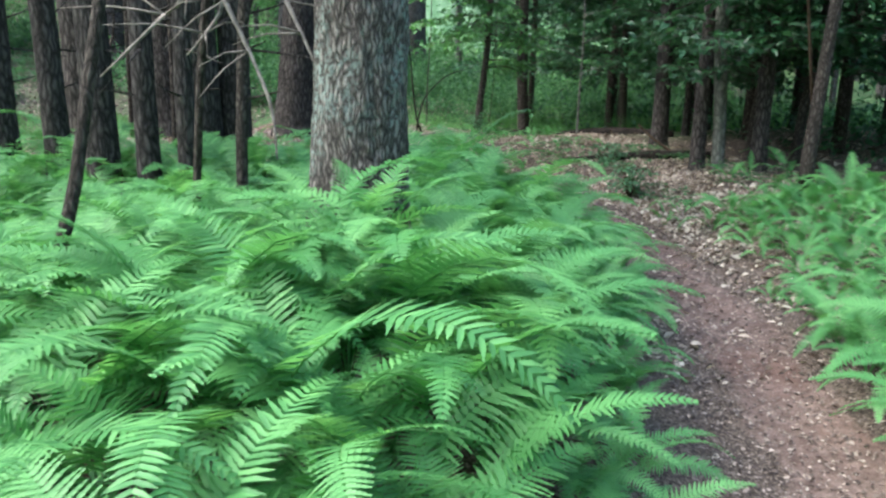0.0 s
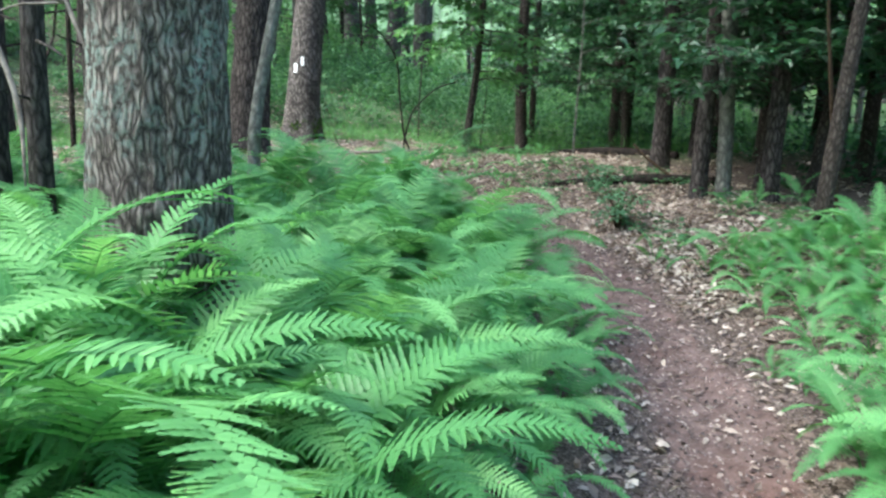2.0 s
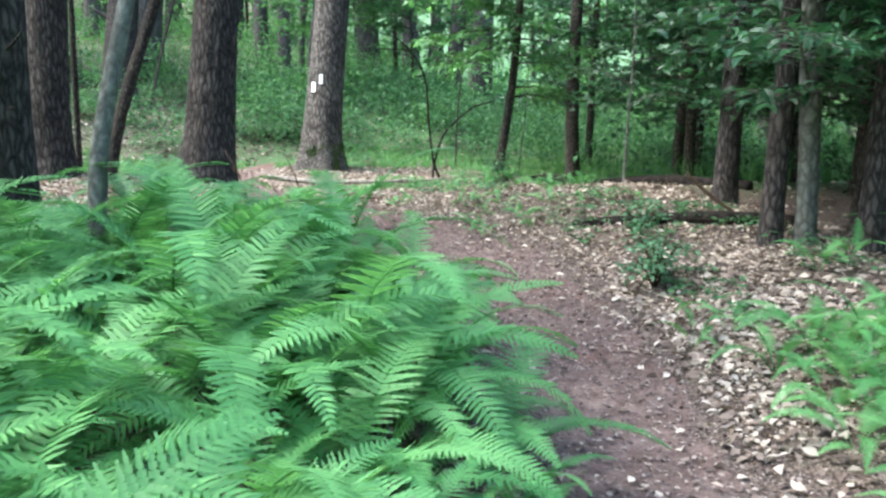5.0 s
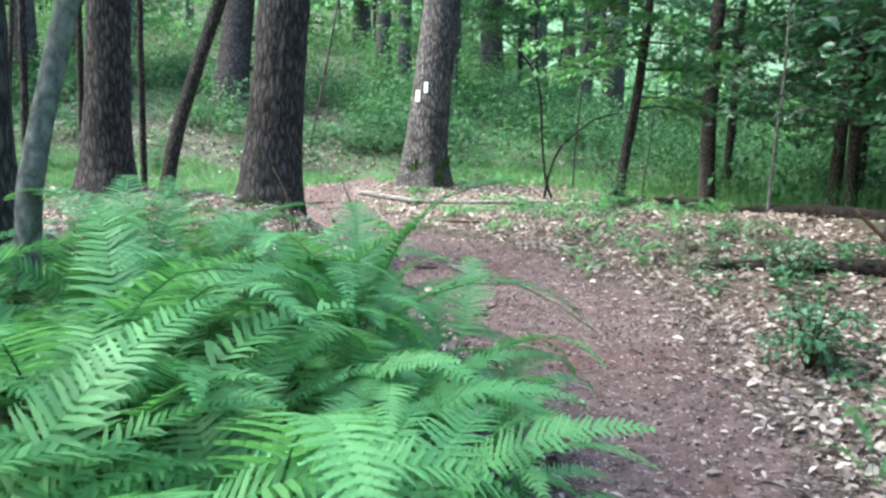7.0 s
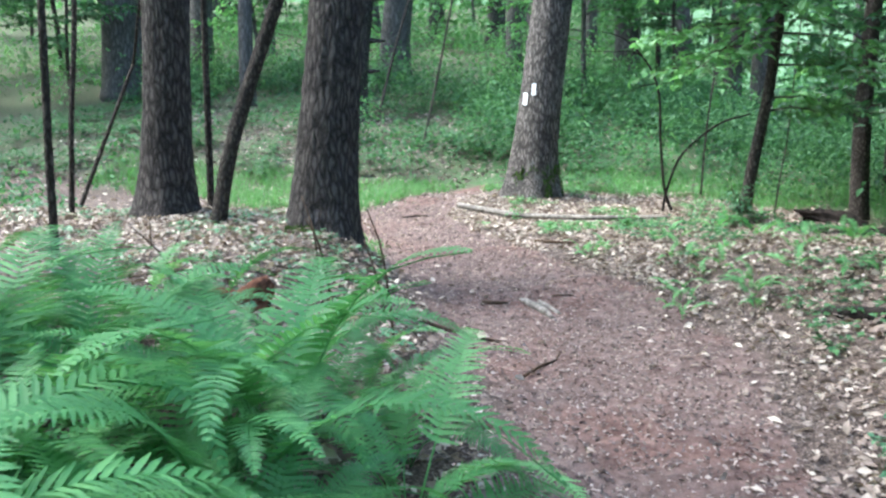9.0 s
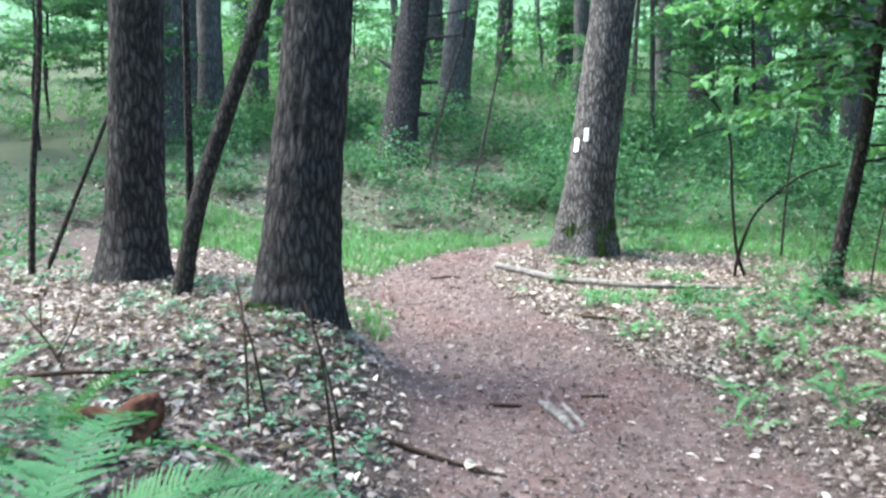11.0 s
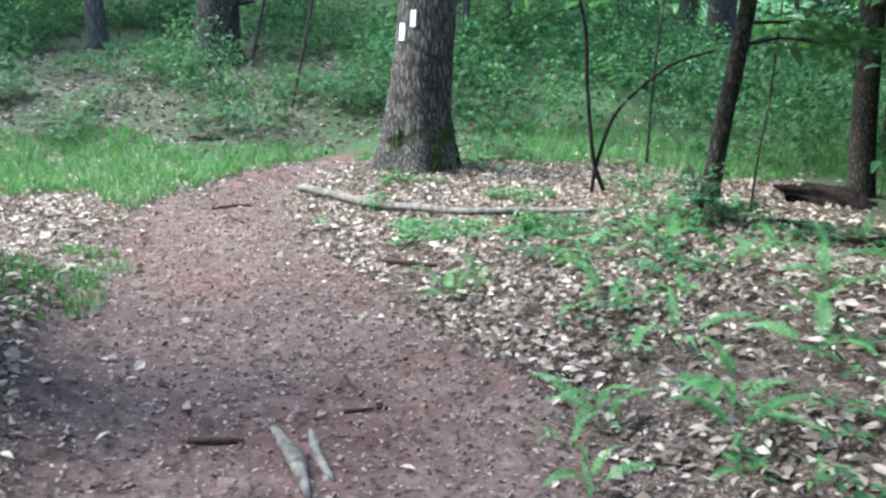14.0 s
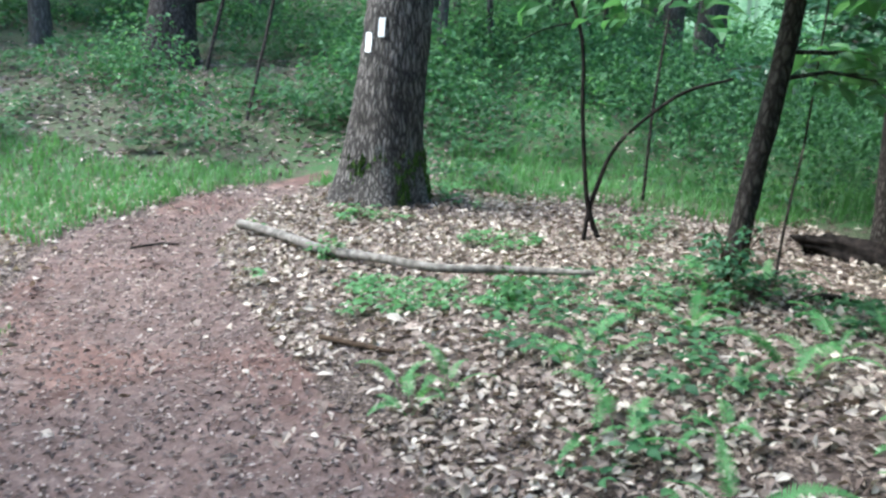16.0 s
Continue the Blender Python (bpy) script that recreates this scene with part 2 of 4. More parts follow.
def tube(points, sides=8, step=0.1, relief=0.0, grain=9.0, flare=0.0, seed=0.0, close=True):
    """A tapered, slightly uneven tube. points: x, y, z, radius. flare: how far roots spread at the first point."""
    rings = curve_through(points, step)
    verts, faces = [], []
    base = rings[0][2]
    up = np.array([0.0, 0, 1])
    for k, r in enumerate(rings):
        nxt, prv = rings[min(k + 1, len(rings) - 1)], rings[max(k - 1, 0)]
        d = nxt[:3] - prv[:3]
        d = d / (np.linalg.norm(d) + 1e-9)
        ref = up if abs(d[2]) < 0.7 else np.array([1.0, 0, 0])
        e1 = np.cross(ref, d)
        e1 /= np.linalg.norm(e1)
        e2 = np.cross(d, e1)
        rad = max(r[3], 0.0015)
        for s in range(sides):
            a = 2 * math.pi * s / sides
            q = rad
            if flare:
                lobes = 0.5 + 0.5 * math.sin(3 * a + seed) * math.sin(2 * a + 1.3 * seed)
                q += flare * rad * (0.35 + 1.3 * lobes) * math.exp(-max(0.0, r[2] - base) / (1.3 * rad))
            if relief:
                ca, sa = math.cos(a) * rad * grain, math.sin(a) * rad * grain
                n1 = noise.noise(Vector((ca + seed, sa, r[2] * grain * 0.17)))
                n2 = noise.noise(Vector((2.3 * ca, 2.3 * sa + seed, r[2] * grain * 0.55)))
                q += relief * (0.6 - 1.6 * abs(n1) + 0.7 * n2)
            verts.append(r[:3] + q * (math.cos(a) * e1 + math.sin(a) * e2))
    n = len(rings)
    for k in range(n - 1):
        for s in range(sides):
            a, b = k * sides + s, k * sides + (s + 1) % sides
            faces.append((a, b, b + sides, a + sides))
    if close:
        faces.append(tuple(range(sides))[::-1])
        faces.append(tuple((n - 1) * sides + s for s in range(sides)))
    return verts, faces


def joined(pieces):
    verts, faces = [], []
    for v, f in pieces:
        o = len(verts)
        verts.extend(v)
        faces.extend(tuple(i + o for i in q) for q in f)
    return verts, faces


def leaf_set(pos, along, normal, length, width, fold=0.15, droop=0.2):
    """Many leaves at once, each folded along its midrib with a bent tip: arrays of places, directions and normals."""
    n = len(pos)
    along = along / (np.linalg.norm(along, axis=1, keepdims=True) + 1e-9)
    side = np.cross(normal, along)
    side /= np.linalg.norm(side, axis=1, keepdims=True) + 1e-9
    nor = np.cross(along, side)
    L, W = np.asarray(length).reshape(-1, 1) * np.ones((n, 1)), np.asarray(width).reshape(-1, 1) * np.ones((n, 1))
    mid = pos + 0.42 * L * along
    v = np.stack([pos, mid + 0.5 * W * side + fold * W * nor, pos + 0.75 * L * along + 0.32 * W * side + (fold * W - 0.4 * droop * L) * nor,
                  pos + L * along - droop * L * nor, pos + 0.75 * L * along - 0.32 * W * side + (fold * W - 0.4 * droop * L) * nor,
                  mid - 0.5 * W * side + fold * W * nor, pos + 0.5 * L * along - 0.08 * droop * L * nor], 1).reshape(-1, 3)
    tri = np.array([(0, 6, 1), (6, 2, 1), (6, 3, 2), (0, 5, 6), (5, 4, 6), (6, 4, 3)])
    return v, (np.arange(n)[:, None, None] * 7 + tri).reshape(-1, 3)


def unit(rng, n, flat=1.0):
    v = rng.normal(size=(n, 3))
    v[:, 2] *= flat
    return v / np.linalg.norm(v, axis=1, keepdims=True)


def leafy_sprays(rng, sprays, length=0.09, width=0.045, gap=0.055, twig_radius=0.004):
    """Twigs with leaves set alternately along them in a loose plane. sprays: start, direction, metres."""
    twigs, pos, along, nor = [], [], [], []
    for start, way, metres in sprays:
        start, way = np.array(start, float), np.array(way, float)
        way /= np.linalg.norm(way)
        sag = rng.uniform(0.05, 0.3)
        pts = [start + way * metres * u - np.array([0, 0, sag * metres * u * u]) for u in (0, 0.35, 0.7, 1.0)]
        twigs.append(tube([(*p, twig_radius * (1.15 - u)) for p, u in zip(pts, (0, 0.35, 0.7, 1.0))], 4, metres / 4))
        side = np.cross(way, (0, 0, 1))
        side /= np.linalg.norm(side) + 1e-9
        k = max(3, int(metres / gap))
        for i in range(k):
            u = 0.15 + 0.85 * i / (k - 1)
            p = start + way * metres * u - np.array([0, 0, sag * metres * u * u])
            s = 1 if i % 2 else -1
            reach = rng.uniform(0.0, 0.28) * metres * (1.1 - u)
            d = 0.75 * s * side + 0.6 * way + rng.normal(size=3) * 0.25
            for _ in range(2 if reach > 0.06 else 1):
                q = p + s * side * reach * rng.uniform(0, 1) + rng.normal(size=3) * 0.012
                pos.append(q), along.append(d + rng.normal(size=3) * 0.2), nor.append(np.array([0, 0, 1.0]) + rng.normal(size=3) * 0.35)
    n = len(pos)
    size = rng.uniform(0.65, 1.2, n)
    return joined(twigs), leaf_set(np.array(pos), np.array(along), np.array(nor), length * size, width * size, 0.12, 0.25)


def empty(name, x=0, y=0, z=0, label="", category="", group="", kind=""):
    ob = new(name)
    ob.matrix_basis = pose(x, y, z)
    return tagged(ob, label, category, group, kind)


def sit(me, x, y, z):
    """Bring a mesh made in world places under a thing that stands at x, y, z."""
    me.transform(Matrix.Translation((-x, -y, -z)))
    return me

# ---- ground ----
def spaced(dense_a, dense_b, step, far):
    """Coordinates close together in the middle and ever wider apart towards the horizon."""
    c = list(np.arange(dense_a, dense_b + step / 2, step))
    d = step
    while c[-1] < far:
        d *= 1.25
        c.append(c[-1] + d)
    d = step
    while c[0] > -far:
        d *= 1.25
        c.insert(0, c[0] - d)
    return c


def greenness(x, y):
    """Where low plants cover the floor."""
    g = ramp(14.2, 15.0, y + 0.35 * math.sin(1.9 * x)) * (1 - 0.45 * ramp(-0.6, -2.0, x))
    g = max(g, ramp(3.3, 4.4, x) * ramp(8, 10, y))
    return g


def build_ground():
    xs, ys = spaced(-4.5, 4.2, 0.075, 320), spaced(-0.6, 14.6, 0.075, 320)
    verts, trail, green = [], [], []
    for y in ys:
        for x in xs:
            near = abs(x) < 8 and -4 < y < 20
            gap = trail_gap(x, y) if near else 9.0
            z = land(x, y) if abs(x) < 60 and abs(y) < 60 else land(max(-60, min(60, x)), max(-60, min(60, y)))
            if near:
                z += 0.012 * noise.noise(Vector((x * 5, y * 5, 0))) + 0.03 * noise.noise(Vector((x * 1.4, y * 1.4, 3)))
            verts.append((x, y, z))
            trail.append(1 - ramp(-0.22, 0.22, gap + 0.1 * noise.noise(Vector((x * 3, y * 3, 9)))))
            green.append(greenness(x, y))
    w = len(xs)
    faces = [(j * w + i, j * w + i + 1, (j + 1) * w + i + 1, (j + 1) * w + i) for j in range(len(ys) - 1) for i in range(w - 1)]
    me = mesh_of("ground", verts, faces, SOIL, True)
    for key, values in (("trail", trail), ("green", green)):
        me.attributes.new(key, "FLOAT", "POINT").data.foreach_set("value", values)
    return tagged(new("ground", me), "brown trodden forest trail through leaf-strewn woodland floor", "ground", kind="structure")


build_ground()

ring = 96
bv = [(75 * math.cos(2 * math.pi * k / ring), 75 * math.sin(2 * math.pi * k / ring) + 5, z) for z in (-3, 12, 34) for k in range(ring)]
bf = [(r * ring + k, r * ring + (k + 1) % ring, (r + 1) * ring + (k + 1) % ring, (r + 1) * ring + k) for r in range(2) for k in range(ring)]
tagged(new("backdrop", mesh_of("backdrop", bv, bf, backdrop_material(), True)), "glowing backdrop painted as hazy green woodland all round the clearing", "woods", kind="structure")


# ---- trees ----
def foot(x, y):
    return land(x, y)


def tree(name, label, line, bark, sides=20, step=0.06, relief=0.012, grain=11, flare=0.5, seed=1.0, crown_at=0.0, crown_size=2.2,
         leaves=900, leaf=LEAF_MID, category="tree", group="", stubs=(), top=11.0, leaf_len=0.13):
    """A tree whose trunk follows line (x, y, z, radius), goes on upwards to top, and carries limbs and a crown."""
    x, y, z, r0 = line[0]
    t = empty(name, x, y, z, label, category, group)
    low = [(x, y, z - 0.12, r0), *line[1:]]
    me = mesh_of("trunk", *tube(low, sides, step, relief, grain, flare, seed), bark, True)
    part("trunk", sit(me, x, y, z), t)
    rng = np.random.default_rng(int(seed * 100) + 5)
    end = line[-1]
    way = np.array(line[-1][:3]) - np.array(line[-2][:3])
    way = way / np.linalg.norm(way)
    way = 0.4 * way + np.array([0, 0, 0.6])
    way = way / way[2]
    if top > end[2] + 0.5:
        high = [(*(np.array(end[:3]) + way * (h - end[2])), end[3] * (1 - 0.8 * (h - end[2]) / (top - end[2]))) for h in np.linspace(end[2] - 0.02, top, 5)]
        part("upper_trunk", sit(mesh_of("upper_trunk", *tube(high, max(8, sides // 2), 0.6, relief, grain, 0, seed), bark, True), x, y, z), t)
    else:
        high = [end]
    if crown_at:
        limbs, sprays = [], []
        for k in range(7):
            h = crown_at + (top - crown_at) * (k + 0.5) / 7
            u = min(1.0, max(0.0, (h - end[2]) / max(0.1, top - end[2])))
            c = np.array(end[:3]) + way * (h - end[2])
            a = k * 2.4 + seed
            reach = crown_size * rng.uniform(0.7, 1.1) * (1.1 - 0.5 * u)
            d = np.array([math.cos(a), math.sin(a), 0.35])
            limbs.append(tube([(*c, end[3] * 0.4 * (1.2 - u)), (*(c + 0.5 * reach * d), end[3] * 0.25), (*(c + reach * d), 0.008)], 6, 0.5))
            for _ in range(leaves // 7 // 9):
                s = c + d * reach * rng.uniform(0.25, 1.0) + rng.normal(size=3) * 0.25
                sprays.append((s, unit(rng, 1, 0.3)[0], rng.uniform(0.4, 0.9)))
        for q in limbs:
            part("limb", sit(mesh_of("limb", *q, bark, True), x, y, z), t)
        tw, lv = leafy_sprays(rng, sprays, leaf_len, leaf_len * 0.55, 0.1)
        part("crown", sit(mesh_of("crown", *lv, leaf), x, y, z), t, "green leaves high on the tree")
    for k, (h, a, reach, rise, r) in enumerate(stubs):
        c = np.array([np.interp(h, [q[2] for q in line], [q[i] for q in line]) for i in range(3)])
        d = np.array([math.cos(a), math.sin(a), 0])
        pts = [(*c, r), (*(c + d * reach * 0.5 + (0, 0, rise * 0.4)), r * 0.75), (*(c + d * reach + (0, 0, rise)), r * 0.25)]
        part("branch_stub", sit(mesh_of("branch_stub", *tube(pts, 6, 0.08, 0.004, 20), bark, True), x, y, z), t, "broken dead branch stub")
    return t


# the large oak among the ferns
oak = tree("oak_tree", "large grey oak trunk with furrowed lichen-spotted bark among ferns",
           [(-1.83, 1.96, foot(-1.83, 1.96), 0.235), (-1.805, 1.935, 0.9, 0.208), (-1.78, 1.915, 1.6, 0.186), (-1.74, 1.89, 3.2, 0.172)], OAK, 84, 0.025, 0.013, 26, 0.35, 1.7,
           crown_at=7.0, crown_size=3.2, leaves=1500, leaf=LEAF_MID, top=13)
# the pine at the bend of the trail
tree("pine_tree", "dark brown pine trunk with deep plated bark beside the trail",
     [(-1.21, 8.6, foot(-1.21, 8.6) - 0.03, 0.225), (-1.17, 8.63, 0.75, 0.21), (-1.09, 8.68, 1.6, 0.187), (-0.94, 8.78, 3.3, 0.165)], PINE, 84, 0.026, 0.012, 22, 0.36, 2.4,
     crown_at=6.5, crown_size=2.6, leaves=1100, leaf=LEAF_MID, top=13)
tree("pine_tree", "dark blackish pine trunk standing on pale leaf litter",
     [(-2.69, 9.3, foot(-2.69, 9.3), 0.215), (-2.64, 9.3, 0.9, 0.187), (-2.58, 9.31, 1.8, 0.17), (-2.5, 9.32, 3.2, 0.16)], PINE, 56, 0.04, 0.012, 20, 0.5, 3.3,
     crown_at=6.5, crown_size=2.4, leaves=900, leaf=LEAF_MID, top=12)
# the blazed tree
blazed = tree("blazed_tree", "tall brown oak with two white painted trail blazes",
              [(-0.04, 13.87, foot(-0.04, 13.87), 0.295), (0.035, 13.933, 0.75, 0.27), (0.127, 14.004, 1.6, 0.252), (0.3, 14.13, 3.2, 0.232), (0.46, 14.25, 4.8, 0.215)], BLAZED, 72, 0.03, 0.011, 24, 0.42, 0.9,
              crown_at=6.5, crown_size=3.0, leaves=1300, leaf=LEAF_MID, top=14)
tree("leaning_tree", "thin dark leaning tree stem rising from leaf litter",
     [(-2.08, 8.86, foot(-2.08, 8.86), 0.06), (-1.96, 8.91, 0.96, 0.054), (-1.79, 8.98, 1.5, 0.051), (-1.6, 9.06, 2.05, 0.049), (-1.4, 9.13, 2.65, 0.046)], YOUNG, 18, 0.06, 0.004, 20, 0.3, 4.1,
     crown_at=4.6, crown_size=1.3, leaves=500, top=6.5)
tree("grey_sapling", "slender pale grey leaning sapling standing in ferns",
     [(-1.37, 4.93, foot(-1.37, 4.93), 0.046), (-1.34, 4.96, 0.87, 0.042), (-1.31, 5.01, 1.15, 0.04), (-1.2, 5.09, 1.65, 0.037), (-1.02, 5.2, 2.5, 0.034)], SILVER, 16, 0.06, 0.003, 18, 0.3, 5.2,
     crown_at=4.2, crown_size=1.2, leaves=420, top=6)
# dark double trunk and its neighbours behind the oak
for k, (x, y, r, dx) in enumerate(((-2.3, 6.0, 0.15, -0.01), (-2.02, 6.05, 0.125, 0.02), (-3.3, 7.0, 0.17, 0.0))):
    tree("pine_tree", "dark pine trunk with bare lower branches rising out of ferns",
         [(x, y, foot(x, y), r * 1.12), (x, y, 1.0, r * 1.03), (x + dx, y, 2.0, r), (x + 2 * dx, y + 0.02, 3.2, r * 0.93)], PINE, 40, 0.05, 0.009, 20, 0.35, 6.1 + k,
         crown_at=6.0, crown_size=2.0, leaves=600, top=11,
         stubs=((1.5, 4.2 + k, 0.5, 0.1, 0.012), (1.8, 3.4 + k, 0.6, -0.1, 0.011), (1.2, 5.1, 0.4, 0.02, 0.01)))
for k, (x, y, r, lean) in enumerate(((-2.72, 4.25, 0.075, 0.02), (-2.48, 4.1, 0.06, 0.03), (-3.02, 4.6, 0.11, 0.0), (-2.18, 3.75, 0.035, 0.1), (-3.9, 6.2, 0.12, 0.02), (-3.35, 5.1, 0.09, -0.02))):
    tree("young_tree", "young dark tree stem with dead twigs in a thicket behind ferns",
         [(x, y, foot(x, y), r * 1.15), (x + 0.3 * lean, y, 1.0, r), (x + lean, y + 0.02, 2.0, r * 0.92), (x + 1.9 * lean, y + 0.03, 3.0, r * 0.85)], PINE if k != 3 else YOUNG, 22, 0.06, 0.006, 22, 0.3, 9.3 + k,
         crown_at=4.8, crown_size=1.4, leaves=420, top=7.5,
         stubs=((1.25, 3.6 + 0.7 * k, 0.45, 0.12, 0.008), (1.55, 4.6 + 0.5 * k, 0.55, -0.08, 0.008), (1.75, 5.6 + 0.4 * k, 0.5, 0.15, 0.007)))
tree("sapling", "thin dark leaning sapling at the edge of the ferns",
     [(-3.05, 1.56, foot(-3.05, 1.56), 0.03), (-2.97, 1.62, 0.84, 0.026), (-2.9, 1.67, 1.1, 0.024), (-2.77, 1.79, 1.74, 0.022), (-2.6, 1.95, 2.5, 0.019)], YOUNG, 12, 0.07, 0.002, 25, 0.2, 15.2,
     crown_at=3.4, crown_size=0.9, leaves=260, top=4.6)
for k, (x, y, r, lean, tilt) in enumerate(((-3.9, 8.6, 0.022, 0.16, 0.1), (-3.5, 9.3, 0.022, 0.12, 0.1), (-3.05, 9.8, 0.03, 0.05, 0.0), (-2.5, 9.75, 0.028, 0.04, 0.0), (-4.6, 9.3, 0.03, 0.1, 0.05), (-2.55, 7.6, 0.024, 0.05, 0.03))):
    tree("thin_stem", "thin dark understory stem beside the pines",
         [(x, y, foot(x, y), r * 1.1), (x + 0.5 * lean, y + 0.3 * tilt, 1.2, r), (x + lean, y + tilt, 2.0, r * 0.9), (x + 1.6 * lean, y + tilt, 3.0, r * 0.8)], YOUNG, 10, 0.09, 0.002, 24, 0.2, 17.1 + k,
         crown_at=3.6, crown_size=0.9, leaves=250, top=5)


for k, line in enumerate(([(-1.95, 16.6, foot(-1.95, 16.6), 0.022), (-1.7, 17.0, 1.6, 0.019), (-1.42, 17.2, 3.1, 0.015)],
                          [(-3.2, 18.9, foot(-3.2, 18.9), 0.03), (-2.9, 19.2, 2.0, 0.026), (-2.6, 19.4, 3.1, 0.022)],
                          [(-3.67, 9.6, foot(-3.67, 9.6), 0.02), (-3.42, 9.75, 1.0, 0.017), (-3.18, 9.9, 1.65, 0.014)],
                          [(2.15, 14.4, foot(2.15, 14.4), 0.014), (2.2, 14.5, 0.8, 0.012), (2.3, 14.6, 1.7, 0.01)],
                          [(2.52, 11.95, foot(2.52, 11.95), 0.01), (2.56, 12.0, 0.35, 0.008), (2.63, 12.05, 0.8, 0.006)])):
    tree("thin_stem", "thin bare dark stem on the slope behind the trail", line, YOUNG, 8, 0.12, 0.001, 24, 0.2, 24.2 + k, crown_at=4.2, crown_size=0.9, leaves=200, top=5.5)


# ---- leafy understory trees ----
def leafy_tree(label, line, bark, branches, leaf, seed, size=0.1, name="understory_tree", sides=16, more=0, relief=0.004, fill=(1.0, 3.4), reach=(0.5, 1.1), group="", gap=0.07):
    """A small tree with layered leafy branches: trunk, branches and leaves. branches: height, heading, metres."""
    x, y, z, r0 = line[0]
    t = empty(name, x, y, z, label, "tree", group)
    part("trunk", sit(mesh_of("trunk", *tube([(x, y, z - 0.1, r0), *line[1:]], sides, 0.07, relief, 18, 0.35, seed), bark, True), x, y, z), t)
    rng = np.random.default_rng(int(seed * 10))
    heights = [q[2] for q in line]
    arms, sprays = [], []
    plan = list(branches) + [(rng.uniform(*fill), rng.uniform(0, 6.283), rng.uniform(*reach)) for _ in range(more)]
    for h, a, metres, *rise in plan:
        c = np.array([np.interp(h, heights, [q[i] for q in line]) for i in range(3)])
        d = np.array([math.cos(a), math.sin(a), rise[0] if rise else rng.uniform(0.0, 0.35)])
        tip = c + d * metres
        arms.append(tube([(*c, 0.014), (*(c + 0.5 * metres * d + (0, 0, 0.04)), 0.009), (*tip, 0.004)], 5, 0.2))
        own = []
        for u in np.arange(0.25, 1.01, 0.115 / max(metres, 0.3)):
            p = c + d * metres * u + (0, 0, 0.04 * math.sin(3.14 * u))
            for s in (-1, 1):
                w = d * 0.7 + s * np.cross(d, (0, 0, 1)) * rng.uniform(0.5, 1.0) + (0, 0, rng.uniform(-0.25, 0.2))
                own.append((p, w, rng.uniform(0.22, 0.5)))
        sprays.append(own)
    if name == "background_sapling":
        tw, lv = leafy_sprays(rng, sum(sprays, []), size, size * 0.52, gap, 0.003)
        tagged(part("branchwork", sit(mesh_of("branchwork", *joined(arms + [tw]), bark, True), x, y, z), t), kind="stuff")
        part("crown", sit(mesh_of("crown", *lv, leaf), x, y, z), t, "layers of green leaves")
        return t
    for q, own in zip(arms, sprays):
        arm = part("branch", sit(mesh_of("branch", *q, bark, True), x, y, z), t)
        tw, lv = leafy_sprays(rng, own, size, size * 0.52, gap, 0.003)
        tagged(part("twigwork", sit(mesh_of("twigwork", *tw, bark), x, y, z), arm), kind="stuff")
        tagged(part("foliage", sit(mesh_of("foliage", *lv, leaf), x, y, z), arm, "green leaves of the branch"), kind="stuff")
    return t


leafy_tree("thin brown understory tree leaning over leaf litter with drooping green leaves",
           [(2.12, 11.42, foot(2.12, 11.42), 0.062), (2.2, 11.48, 0.65, 0.055), (2.31, 11.56, 1.25, 0.051), (2.39, 11.64, 1.88, 0.048), (2.5, 11.75, 3.0, 0.042), (2.7, 11.9, 5.0, 0.02)],
           YOUNG, [(1.17, 0.1, 0.5, 0.0), (1.9, 3.7, 1.2, -0.3), (2.1, 4.0, 1.3, -0.42), (2.0, 3.2, 1.2, -0.1), (2.2, 4.5, 0.9, -0.2), (2.4, 3.4, 1.4, 0.0), (2.5, 3.9, 1.5, -0.05), (1.3, 0.5, 0.9, -0.1), (1.6, 0.1, 0.9, -0.1), (1.9, -0.5, 0.9, -0.2), (2.6, 4.4, 1.2, 0.0), (1.7, 5.5, 0.7, -0.2)], LEAF_PALE, 31.2, 0.135, more=12, fill=(2.2, 4.6), gap=0.05)
leafy_tree("brown understory tree trunk with dense dark green leaves",
           [(3.87, 13.62, foot(3.87, 13.62), 0.11), (3.85, 13.7, 0.74, 0.1), (3.9, 13.85, 1.7, 0.095), (4.0, 14.0, 3.0, 0.085), (4.2, 14.1, 5.5, 0.04)],
           YOUNG, [], LEAF_DEEP, 32.4, 0.13, more=34, fill=(1.0, 4.6), reach=(0.6, 1.5))
leafy_tree("dark understory tree trunk at the shaded thicket with leafy branches",
           [(3.35, 7.95, foot(3.35, 7.95), 0.115), (3.36, 7.95, 0.9, 0.1), (3.4, 8.0, 2.0, 0.09), (3.5, 8.1, 4.5, 0.06)], PINE, [], LEAF_DEEP, 33.1, 0.13, more=26, fill=(1.15, 4.0), reach=(0.6, 1.5))
leafy_tree("slim dark understory tree with leafy branches near a rotten log",
           [(4.35, 10.7, foot(4.35, 10.7), 0.065), (4.34, 10.7, 1.0, 0.06), (4.36, 10.75, 2.0, 0.055), (4.4, 10.8, 4.5, 0.03)], YOUNG, [], LEAF_DEEP, 34.6, 0.13, more=30, fill=(1.0, 4.2), reach=(0.6, 1.5))
leafy_tree("thin pale sapling beside the shaded bank with few leaves",
           [(3.3, 10.2, foot(3.3, 10.2), 0.018), (3.33, 10.22, 0.8, 0.016), (3.38, 10.25, 1.7, 0.014), (3.4, 10.3, 3.0, 0.008)], SILVER, [], LEAF_DEEP, 35.3, 0.09, name="sapling", sides=8, more=8, fill=(1.1, 2.9), reach=(0.4, 0.8), relief=0.001)
